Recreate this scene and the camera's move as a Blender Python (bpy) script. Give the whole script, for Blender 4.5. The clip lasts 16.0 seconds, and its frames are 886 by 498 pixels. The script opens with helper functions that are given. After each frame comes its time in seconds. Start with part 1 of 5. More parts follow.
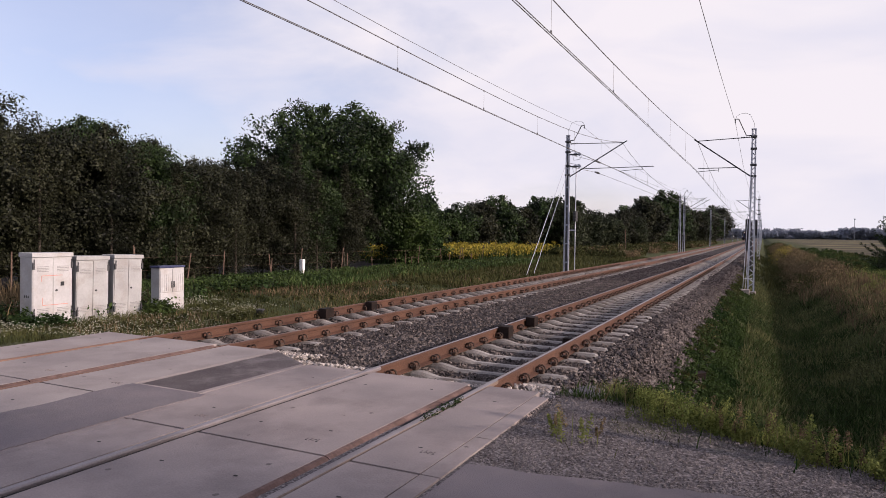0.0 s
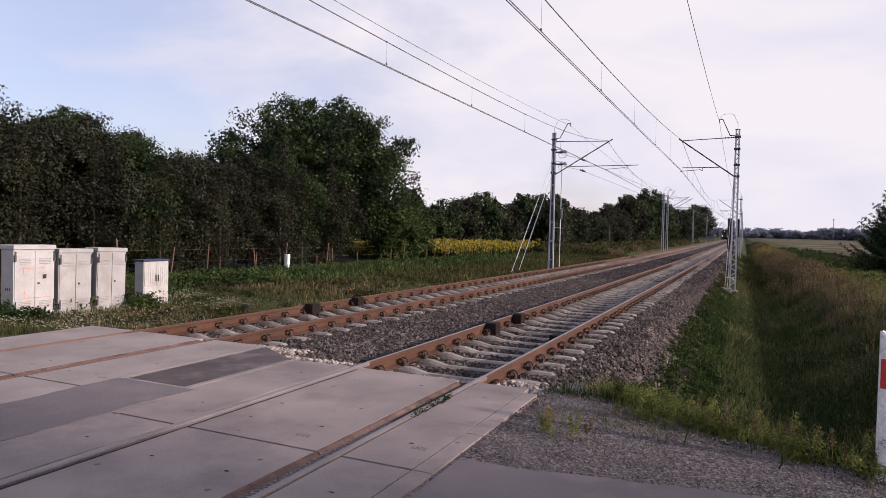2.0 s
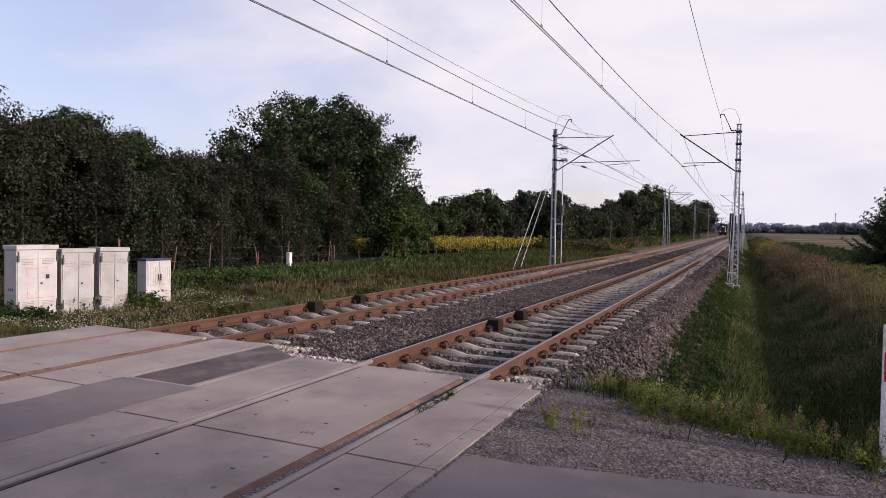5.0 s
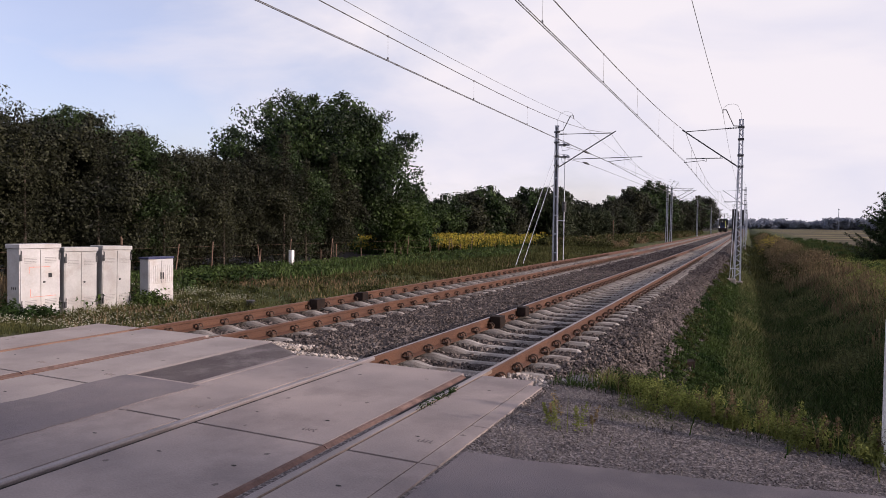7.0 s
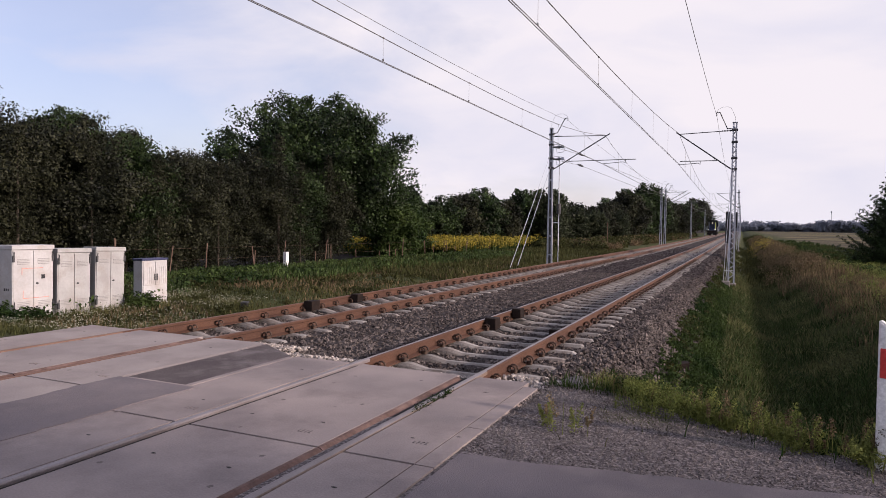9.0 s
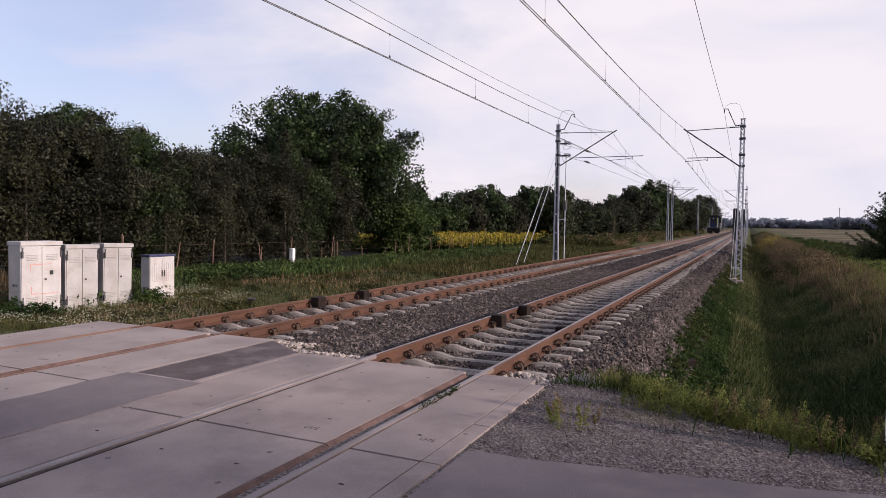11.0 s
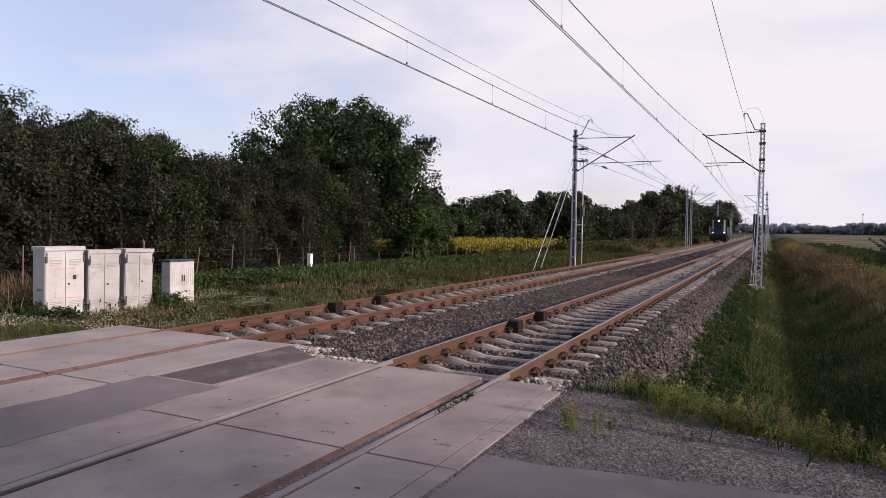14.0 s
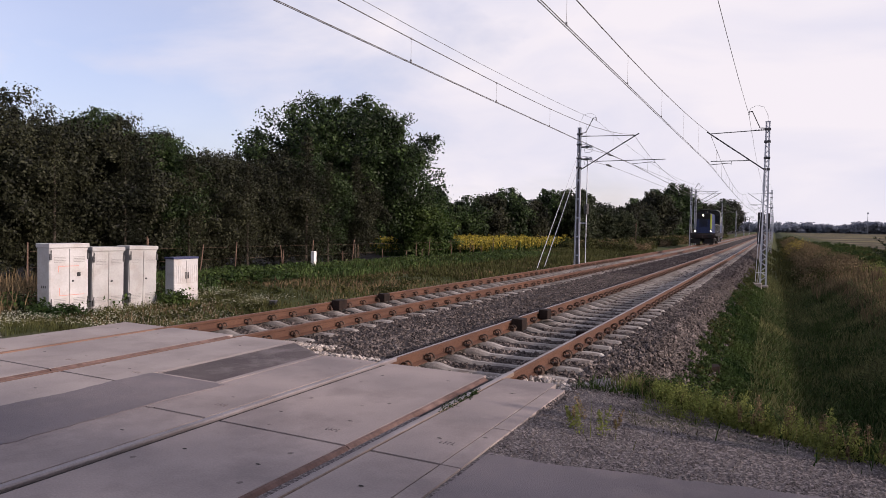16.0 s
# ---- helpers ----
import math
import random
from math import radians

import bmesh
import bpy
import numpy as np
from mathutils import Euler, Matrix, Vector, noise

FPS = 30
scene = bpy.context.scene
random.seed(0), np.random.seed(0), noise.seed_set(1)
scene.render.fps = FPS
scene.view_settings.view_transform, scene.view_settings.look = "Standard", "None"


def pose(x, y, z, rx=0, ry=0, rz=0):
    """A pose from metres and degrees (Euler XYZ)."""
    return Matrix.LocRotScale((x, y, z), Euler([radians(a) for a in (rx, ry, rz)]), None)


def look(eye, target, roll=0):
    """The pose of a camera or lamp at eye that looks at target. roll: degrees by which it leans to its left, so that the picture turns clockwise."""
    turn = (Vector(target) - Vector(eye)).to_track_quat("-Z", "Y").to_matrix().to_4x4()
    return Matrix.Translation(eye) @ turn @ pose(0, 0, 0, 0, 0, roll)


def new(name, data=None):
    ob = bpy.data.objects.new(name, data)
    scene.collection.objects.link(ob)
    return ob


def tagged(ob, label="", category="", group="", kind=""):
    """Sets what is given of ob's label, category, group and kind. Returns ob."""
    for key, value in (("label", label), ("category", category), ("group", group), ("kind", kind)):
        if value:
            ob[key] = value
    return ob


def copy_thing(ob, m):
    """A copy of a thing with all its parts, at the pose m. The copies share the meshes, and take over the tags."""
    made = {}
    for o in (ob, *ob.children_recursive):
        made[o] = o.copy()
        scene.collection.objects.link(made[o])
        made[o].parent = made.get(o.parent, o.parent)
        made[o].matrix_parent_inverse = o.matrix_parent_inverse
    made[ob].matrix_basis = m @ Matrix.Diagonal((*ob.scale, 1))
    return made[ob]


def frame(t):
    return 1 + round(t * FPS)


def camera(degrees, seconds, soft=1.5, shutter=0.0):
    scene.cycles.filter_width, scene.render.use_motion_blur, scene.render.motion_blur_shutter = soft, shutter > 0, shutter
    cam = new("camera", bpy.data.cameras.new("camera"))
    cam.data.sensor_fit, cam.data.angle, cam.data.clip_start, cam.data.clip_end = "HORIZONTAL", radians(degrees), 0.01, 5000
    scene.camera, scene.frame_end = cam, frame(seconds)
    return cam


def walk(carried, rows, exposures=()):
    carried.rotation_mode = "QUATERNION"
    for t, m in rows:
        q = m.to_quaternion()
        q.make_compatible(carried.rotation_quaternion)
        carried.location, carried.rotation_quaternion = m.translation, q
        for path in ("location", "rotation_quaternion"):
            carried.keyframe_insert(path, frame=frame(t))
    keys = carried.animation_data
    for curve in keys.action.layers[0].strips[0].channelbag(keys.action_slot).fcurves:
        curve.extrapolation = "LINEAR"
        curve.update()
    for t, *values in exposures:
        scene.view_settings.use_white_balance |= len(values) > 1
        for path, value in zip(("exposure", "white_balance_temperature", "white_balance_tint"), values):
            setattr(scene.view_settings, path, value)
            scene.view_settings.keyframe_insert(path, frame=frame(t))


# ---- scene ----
cam = camera(67.9, 16.0, soft=0.85)
PATH = [
    (0, (3.362, 0.05, 1.575), (2.489, 1.849, 1.536), 0.8),
    (0.5, (3.356, 0.041, 1.575), (2.486, 1.841, 1.532), 1.2),
    (1, (3.335, 0.047, 1.571), (2.467, 1.848, 1.541), 1.1),
    (1.5, (3.311, 0.037, 1.569), (2.471, 1.852, 1.533), 1.2),
    (2, (3.308, 0.012, 1.578), (2.478, 1.832, 1.528), 1.4),
    (2.5, (3.286, 0.025, 1.567), (2.466, 1.849, 1.517), 1.3),
    (3, (3.28, 0.024, 1.566), (2.461, 1.848, 1.509), 1.4),
    (3.5, (3.291, 0.005, 1.572), (2.448, 1.818, 1.515), 1.3),
    (4, (3.291, 0.007, 1.573), (2.455, 1.823, 1.518), 1.2),
    (6.5, (3.322, -0.008, 1.576), (2.484, 1.807, 1.511), 0.7),
    (7, (3.313, 0.011, 1.57), (2.473, 1.825, 1.503), 0.7),
    (7.5, (3.305, 0.025, 1.561), (2.47, 1.841, 1.486), 0.6),
    (8, (3.302, 0.007, 1.57), (2.474, 1.826, 1.503), 0.8),
    (8.5, (3.306, -0.005, 1.57), (2.481, 1.816, 1.514), 0.8),
    (9, (3.303, 0.007, 1.566), (2.478, 1.828, 1.505), 0.8),
    (11.5, (3.291, 0.01, 1.57), (2.44, 1.818, 1.497), 1.0),
    (12, (3.295, -0.004, 1.569), (2.427, 1.796, 1.505), 1.2),
    (12.5, (3.301, -0.013, 1.574), (2.412, 1.778, 1.507), 1.1),
    (13, (3.305, -0.016, 1.572), (2.417, 1.775, 1.506), 1.0),
    (13.5, (3.297, -0.001, 1.568), (2.411, 1.791, 1.506), 1.1),
    (14, (3.313, -0.017, 1.575), (2.425, 1.774, 1.519), 0.9),
    (14.5, (3.311, -0.02, 1.577), (2.424, 1.772, 1.529), 0.9),
    (15, (3.304, -0.017, 1.571), (2.415, 1.774, 1.523), 1.1),
    (15.5, (3.3, -0.006, 1.569), (2.411, 1.784, 1.513), 1.2),
    (16, (3.295, 0.003, 1.568), (2.398, 1.789, 1.506), 1.0),
]
walk(cam, [(t, look(eye, target, roll)) for t, eye, target, roll in PATH])

# ---------- light ----------
SUN_EL, SUN_AZ = radians(17.0), radians(90.0)   # azimuth from +y towards +x
sun_dir = Vector((math.sin(SUN_AZ) * math.cos(SUN_EL), math.cos(SUN_AZ) * math.cos(SUN_EL), math.sin(SUN_EL)))
sun = new("sun", bpy.data.lights.new("sun", "SUN"))
sun.data.energy, sun.data.angle, sun.data.color = 4.8, radians(2.5), (1.0, 0.83, 0.745)
sun.matrix_world = look(sun_dir * 200, (0, 0, 0))

world = bpy.data.worlds.new("sky")
scene.world = world
world.use_nodes = True
wn, wl = world.node_tree.nodes, world.node_tree.links
wn.clear()
w_out = wn.new("ShaderNodeOutputWorld")
w_bg = wn.new("ShaderNodeBackground")
w_sky = wn.new("ShaderNodeTexSky")
w_sky.sky_type, w_sky.sun_disc = "NISHITA", False
w_sky.sun_elevation, w_sky.sun_rotation = SUN_EL, SUN_AZ
w_sky.dust_density, w_sky.ozone_density = 2.0, 2.0
w_co = wn.new("ShaderNodeTexCoord")
w_dim = wn.new("ShaderNodeMix")
w_dim.data_type, w_dim.blend_type = "RGBA", "MULTIPLY"
w_dim.inputs[0].default_value = 1.0
w_dim.inputs[7].default_value = (0.205, 0.175, 0.200, 1)
wl.new(w_sky.outputs[0], w_dim.inputs[6])
# thin cloud: soft streaks, denser towards the sun's side and the horizon
w_map = wn.new("ShaderNodeMapping")
w_map.inputs["Scale"].default_value = (1.0, 1.0, 2.6)
wl.new(w_co.outputs["Generated"], w_map.inputs["Vector"])
w_noise = wn.new("ShaderNodeTexNoise")
w_noise.inputs["Scale"].default_value, w_noise.inputs["Detail"].default_value = 2.3, 7
w_noise.inputs["Roughness"].default_value, w_noise.inputs["Distortion"].default_value = 0.52, 0.3
wl.new(w_map.outputs[0], w_noise.inputs["Vector"])
w_dot = wn.new("ShaderNodeVectorMath")
w_dot.operation = "DOT_PRODUCT"
w_dot.inputs[1].default_value = (1.0, 0.35, 0.95)
wl.new(w_co.outputs["Generated"], w_dot.inputs[0])
w_add = wn.new("ShaderNodeMath")
w_add.operation = "MULTIPLY_ADD"
w_add.inputs[1].default_value = 0.42
wl.new(w_dot.outputs["Value"], w_add.inputs[0])
wl.new(w_noise.outputs["Fac"], w_add.inputs[2])
w_ramp = wn.new("ShaderNodeValToRGB")
w_ramp.color_ramp.elements[0].position, w_ramp.color_ramp.elements[0].color = 0.30, (0.36, 0.36, 0.36, 1)
w_ramp.color_ramp.elements[1].position, w_ramp.color_ramp.elements[1].color = 0.56, (1, 1, 1, 1)
wl.new(w_add.outputs[0], w_ramp.inputs[0])
w_cloud = wn.new("ShaderNodeMix")
w_cloud.data_type = "RGBA"
w_cloud.inputs[7].default_value = (0.87, 0.815, 0.90, 1)
w_soft = wn.new("ShaderNodeTexNoise")
w_soft.inputs["Scale"].default_value, w_soft.inputs["Detail"].default_value, w_soft.inputs["Distortion"].default_value = 3.4, 5, 0.4
wl.new(w_map.outputs[0], w_soft.inputs["Vector"])
w_tone = wn.new("ShaderNodeValToRGB")
w_tone.color_ramp.elements[0].position, w_tone.color_ramp.elements[0].color = 0.36, (0.79, 0.765, 0.89, 1)
w_tone.color_ramp.elements[1].position, w_tone.color_ramp.elements[1].color = 0.60, (0.93, 0.865, 0.93, 1)
wl.new(w_soft.outputs["Fac"], w_tone.inputs[0])
wl.new(w_tone.outputs[0], w_cloud.inputs[7])
# the cloud thins out overhead, where the sky is clear
w_up = wn.new("ShaderNodeSeparateXYZ")
wl.new(w_co.outputs["Generated"], w_up.inputs[0])
w_clear = wn.new("ShaderNodeMapRange")
w_clear.interpolation_type = "SMOOTHSTEP"
w_clear.inputs[1].default_value, w_clear.inputs[2].default_value = 0.40, 0.90
w_clear.inputs[3].default_value, w_clear.inputs[4].default_value = 1.0, 0.30
wl.new(w_up.outputs[2], w_clear.inputs[0])
w_thin = wn.new("ShaderNodeMath")
w_thin.operation = "MULTIPLY"
wl.new(w_ramp.outputs[0], w_thin.inputs[0])
wl.new(w_clear.outputs[0], w_thin.inputs[1])
wl.new(w_thin.outputs[0], w_cloud.inputs[0])
wl.new(w_dim.outputs[2], w_cloud.inputs[6])
wl.new(w_cloud.outputs[2], w_bg.inputs[0])
wl.new(w_bg.outputs[0], w_out.inputs[0])
scene.view_settings.exposure = 0.0


# ---------- materials ----------
def mat(name, a, b, scale=4.0, rough=0.8, bump=0.2, metal=0.0, fine=40.0, stain=None, island=0.0, obj_random=0.0, spec=0.4, translucent=0.0, grain=1.0, spots=None):
    """Two-scale material: a and b are mixed by a large noise and darkened by a fine one; stain adds a third colour in patches."""
    m = bpy.data.materials.new(name)
    m.use_nodes = True
    n, l = m.node_tree.nodes, m.node_tree.links
    bsdf = n["Principled BSDF"]
    co = n.new("ShaderNodeTexCoord")
    big = n.new("ShaderNodeTexNoise")
    big.inputs["Scale"].default_value, big.inputs["Detail"].default_value = scale, 4
    small = n.new("ShaderNodeTexNoise")
    small.inputs["Scale"].default_value, small.inputs["Detail"].default_value = fine, 5
    geo = n.new("ShaderNodeNewGeometry")
    for t in (big, small):
        l.new(geo.outputs["Position"] if not obj_random else co.outputs["Object"], t.inputs["Vector"])
    ramp = n.new("ShaderNodeValToRGB")
    ramp.color_ramp.elements[0].position, ramp.color_ramp.elements[0].color = 0.32, (*a, 1)
    ramp.color_ramp.elements[1].position, ramp.color_ramp.elements[1].color = 0.68, (*b, 1)
    l.new(big.outputs["Fac"], ramp.inputs[0])
    col = ramp.outputs[0]
    if stain:
        st = n.new("ShaderNodeTexNoise")
        st.inputs["Scale"].default_value, st.inputs["Detail"].default_value, st.inputs["Roughness"].default_value = stain[1], 8, 0.65
        l.new(geo.outputs["Position"], st.inputs["Vector"])
        sr = n.new("ShaderNodeMapRange")
        sr.inputs[1].default_value, sr.inputs[2].default_value, sr.inputs[4].default_value = 0.47, 0.64, stain[2]
        l.new(st.outputs["Fac"], sr.inputs[0])
        mx = n.new("ShaderNodeMix")
        mx.data_type = "RGBA"
        mx.inputs[7].default_value = (*stain[0], 1)
        l.new(sr.outputs[0], mx.inputs[0])
        l.new(col, mx.inputs[6])
        col = mx.outputs[2]
    if spots:
        # oil drips and chipped pits of uneven size
        vo = n.new("ShaderNodeTexVoronoi")
        vo.inputs["Scale"].default_value = spots[1]
        l.new(geo.outputs["Position"], vo.inputs["Vector"])
        wob = n.new("ShaderNodeMath")
        wob.operation = "MULTIPLY_ADD"
        wob.inputs[1].default_value = 0.10
        l.new(small.outputs["Fac"], wob.inputs[0])
        l.new(vo.outputs["Distance"], wob.inputs[2])
        sp = n.new("ShaderNodeMapRange")
        sp.inputs[1].default_value, sp.inputs[2].default_value = 0.125, 0.10
        sp.inputs[3].default_value, sp.inputs[4].default_value = 0.0, spots[2]
        l.new(wob.outputs[0], sp.inputs[0])
        mx = n.new("ShaderNodeMix")
        mx.data_type = "RGBA"
        mx.inputs[7].default_value = (*spots[0], 1)
        l.new(sp.outputs[0], mx.inputs[0])
        l.new(col, mx.inputs[6])
        col = mx.outputs[2]
    var = n.new("ShaderNodeMapRange")
    var.inputs[1].default_value, var.inputs[2].default_value = 0.3, 0.7
    var.inputs[3].default_value, var.inputs[4].default_value = 1 - 0.22 * grain, 1 + 0.15 * grain
    l.new(small.outputs["Fac"], var.inputs[0])
    value = var.outputs[0]
    if island or obj_random:
        src = geo.outputs["Random Per Island"]
        if obj_random:
            src = n.new("ShaderNodeObjectInfo").outputs["Random"]
        k = island or obj_random
        r = n.new("ShaderNodeMapRange")
        r.inputs[3].default_value, r.inputs[4].default_value = 1 - k, 1 + k
        l.new(src, r.inputs[0])
        mul = n.new("ShaderNodeMath")
        mul.operation = "MULTIPLY"
        l.new(value, mul.inputs[0])
        l.new(r.outputs[0], mul.inputs[1])
        value = mul.outputs[0]
    hsv = n.new("ShaderNodeHueSaturation")
    l.new(value, hsv.inputs["Value"])
    l.new(col, hsv.inputs["Color"])
    l.new(hsv.outputs[0], bsdf.inputs["Base Color"])
    bsdf.inputs["Roughness"].default_value, bsdf.inputs["Metallic"].default_value = rough, metal
    bsdf.inputs["Specular IOR Level"].default_value = spec
    if bump:
        bp = n.new("ShaderNodeBump")
        bp.inputs["Strength"].default_value, bp.inputs["Distance"].default_value = bump, 0.02
        l.new(small.outputs["Fac"], bp.inputs["Height"])
        l.new(bp.outputs[0], bsdf.inputs["Normal"])
    if translucent:
        tr = n.new("ShaderNodeBsdfTranslucent")
        l.new(hsv.outputs[0], tr.inputs[0])
        ms = n.new("ShaderNodeMixShader")
        ms.inputs[0].default_value = translucent
        l.new(bsdf.outputs[0], ms.inputs[1])
        l.new(tr.outputs[0], ms.inputs[2])
        l.new(ms.outputs[0], n["Material Output"].inputs[0])
    return m


def glow(name, colour, strength):
    m = bpy.data.materials.new(name)
    m.use_nodes = True
    b = m.node_tree.nodes["Principled BSDF"]
    b.inputs["Emission Color"].default_value, b.inputs["Emission Strength"].default_value = (*colour, 1), strength
    return m


CONCRETE = mat("slab_concrete", (0.221, 0.185, 0.181), (0.369, 0.301, 0.278), 0.75, 0.85, 0.2, fine=70, stain=((0.181, 0.148, 0.145), 0.9, 0.75), grain=0.45, spots=((0.101, 0.079, 0.075), 3.1, 0.85))
CONCRETE_FAR = mat("pale_slab_concrete", (0.267, 0.225, 0.216), (0.403, 0.342, 0.316), 0.8, 0.85, 0.15, fine=60, stain=((0.223, 0.184, 0.172), 1.1, 0.6), grain=0.5, spots=((0.124, 0.098, 0.091), 2.6, 0.7))
ASPHALT = mat("asphalt", (0.139, 0.119, 0.127), (0.196, 0.166, 0.173), 0.8, 0.9, 0.5, fine=120, stain=((0.248, 0.207, 0.202), 1.4, 0.5), grain=0.9, spots=((0.312, 0.262, 0.244), 9.0, 0.35))
PATCH = mat("dark_asphalt_patch", (0.074, 0.056, 0.058), (0.118, 0.094, 0.092), 1.6, 0.85, 0.5, fine=110, stain=((0.228, 0.192, 0.192), 1.9, 0.65), grain=0.9)
RAIL_RUST = mat("rusty_rail_steel", (0.069, 0.030, 0.019), (0.126, 0.058, 0.035), 1.3, 0.75, 0.3, fine=50, stain=((0.059, 0.029, 0.021), 2.6, 0.6), grain=1.3)
RAIL_TOP = mat("worn_rail_head", (0.205, 0.172, 0.172), (0.285, 0.245, 0.25), 2.0, 0.42, 0.05, metal=0.3, fine=60, grain=0.6)
RAIL_TOP_FAR = mat("dull_rail_head", (0.15, 0.080, 0.056), (0.22, 0.125, 0.09), 2.0, 0.7, 0.05, metal=0.0, fine=60)
SLEEPER = mat("sleeper_concrete", (0.246, 0.221, 0.207), (0.358, 0.325, 0.302), 3.0, 0.9, 0.3, fine=60, stain=((0.146, 0.112, 0.093), 3.0, 0.7), obj_random=0.22)
CLIP = mat("clip_steel", (0.045, 0.028, 0.022), (0.08, 0.045, 0.03), 8, 0.7, 0.2)
BALLAST = mat("ballast_bed", (0.030, 0.025, 0.024), (0.058, 0.047, 0.046), 9.0, 0.95, 1.0, fine=30, stain=((0.095, 0.078, 0.076), 13.0, 0.85), spec=0.1)
STONE = mat("ballast_stone", (0.049, 0.040, 0.039), (0.137, 0.114, 0.106), 3.0, 0.9, 0.3, island=0.85, spec=0.15)
GRAVEL = mat("road_gravel", (0.086, 0.074, 0.075), (0.204, 0.178, 0.173), 3.0, 0.9, 0.3, island=0.55, spec=0.15)
STONE_FAR = mat("brown_ballast_stone", (0.038, 0.031, 0.032), (0.071, 0.059, 0.060), 3.0, 0.9, 0.3, island=0.65, spec=0.1)
STONE_PALE = mat("pale_ballast_stone", (0.242, 0.209, 0.193), (0.396, 0.347, 0.319), 3.0, 0.9, 0.3, island=0.6)
MARK = mat("worn_cast_mark", (0.155, 0.13, 0.13), (0.22, 0.185, 0.18), 6, 0.9, 0.2)
RUSTLIP = mat("rusty_slab_edge", (0.113, 0.063, 0.051), (0.217, 0.138, 0.121), 2.2, 0.85, 0.3, fine=30, stain=((0.073, 0.041, 0.034), 3.5, 0.8))
RAIL_EDGE = mat("tan_rail_shoulder", (0.16, 0.112, 0.088), (0.25, 0.19, 0.155), 2.5, 0.6, 0.1, fine=50)
RUBBER = mat("dirty_groove", (0.014, 0.012, 0.012), (0.034, 0.028, 0.027), 5.0, 0.9, 0.3)
RUST_GROOVE = mat("rusty_groove", (0.060, 0.030, 0.024), (0.115, 0.062, 0.050), 3.0, 0.9, 0.3, stain=((0.03, 0.02, 0.018), 3.0, 0.6))
GALV = mat("galvanised_steel", (0.40, 0.41, 0.47), (0.52, 0.53, 0.60), 3.0, 0.5, 0.08, metal=0.25, fine=30)
DARKSTEEL = mat("dark_fittings", (0.05, 0.05, 0.055), (0.09, 0.085, 0.09), 5.0, 0.6, 0.1, metal=0.3)
WIRE = mat("weathered_wire", (0.12, 0.112, 0.115), (0.18, 0.17, 0.172), 3.0, 0.55, 0.0, metal=0.3)
CAB_WHITE = mat("cabinet_paint", (0.44, 0.425, 0.432), (0.54, 0.525, 0.53), 2.0, 0.5, 0.03, fine=25, stain=((0.36, 0.30, 0.265), 2.6, 0.5), grain=0.3)
CAB_GREY = mat("cabinet_grey_paint", (0.345, 0.335, 0.338), (0.425, 0.415, 0.415), 2.0, 0.5, 0.03, fine=25, stain=((0.29, 0.255, 0.23), 2.6, 0.5), grain=0.3)
BLACK = mat("black_paint", (0.012, 0.012, 0.014), (0.022, 0.022, 0.025), 5, 0.6, 0.05)
GRAFFITI = mat("red_scrawl", (0.55, 0.22, 0.18), (0.65, 0.32, 0.26), 5, 0.7, 0.0)
BARK = mat("bark", (0.055, 0.042, 0.034), (0.10, 0.08, 0.065), 6, 0.95, 0.8, fine=30)
# near-black low tones of the next two stand in for shade inside crowns
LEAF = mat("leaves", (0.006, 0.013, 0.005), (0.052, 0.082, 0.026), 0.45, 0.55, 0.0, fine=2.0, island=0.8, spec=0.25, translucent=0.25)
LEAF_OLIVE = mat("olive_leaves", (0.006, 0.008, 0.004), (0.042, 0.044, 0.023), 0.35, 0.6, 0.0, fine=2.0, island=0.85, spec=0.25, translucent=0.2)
LEAF_FRESH = mat("fresh_leaves", (0.024, 0.046, 0.012), (0.070, 0.102, 0.029), 0.5, 0.65, 0.0, fine=2.0, island=0.65, spec=0.2, translucent=0.3)
LEAF_MID = mat("willow_leaves", (0.024, 0.031, 0.017), (0.058, 0.068, 0.036), 0.4, 0.65, 0.0, fine=2.0, island=0.5, spec=0.2, translucent=0.25)
GRASS = mat("grass_blades", (0.030, 0.038, 0.013), (0.084, 0.081, 0.031), 0.5, 0.8, 0.0, fine=3.0, island=0.55, spec=0.12, translucent=0.3)
GRASS_GREEN = mat("green_grass_blades", (0.018, 0.038, 0.011), (0.056, 0.080, 0.024), 0.7, 0.8, 0.0, fine=3.0, island=0.55, spec=0.12, translucent=0.3)
GRASS_DRY = mat("dry_grass_blades", (0.091, 0.065, 0.040), (0.215, 0.159, 0.091), 0.7, 0.85, 0.0, fine=3.0, island=0.45, spec=0.12, translucent=0.25)
LAWN = mat("yellowing_lawn", (0.050, 0.058, 0.020), (0.135, 0.132, 0.056), 0.9, 0.8, 0.0, fine=3.0, island=0.5, spec=0.12, translucent=0.35)
GRASS_DARK = mat("dark_rank_grass", (0.059, 0.077, 0.030), (0.152, 0.149, 0.068), 0.5, 0.85, 0.0, fine=3.0, island=0.5, spec=0.1, translucent=0.35)
GOLD = mat("goldenrod_bloom", (0.24, 0.19, 0.02), (0.42, 0.33, 0.04), 0.9, 0.8, 0.0, fine=3.0, island=0.5, translucent=0.2)
WHITE_FLOWER = mat("white_bloom", (0.42, 0.42, 0.33), (0.58, 0.57, 0.47), 3, 0.8, 0.0, island=0.25)
POSTWOOD = mat("fence_post_wood", (0.12, 0.075, 0.055), (0.19, 0.125, 0.095), 3, 0.9, 0.3)
WHITE_PAINT = mat("white_paint", (0.72, 0.70, 0.70), (0.80, 0.78, 0.78), 3, 0.6, 0.05, stain=((0.5, 0.46, 0.42), 4, 0.3))
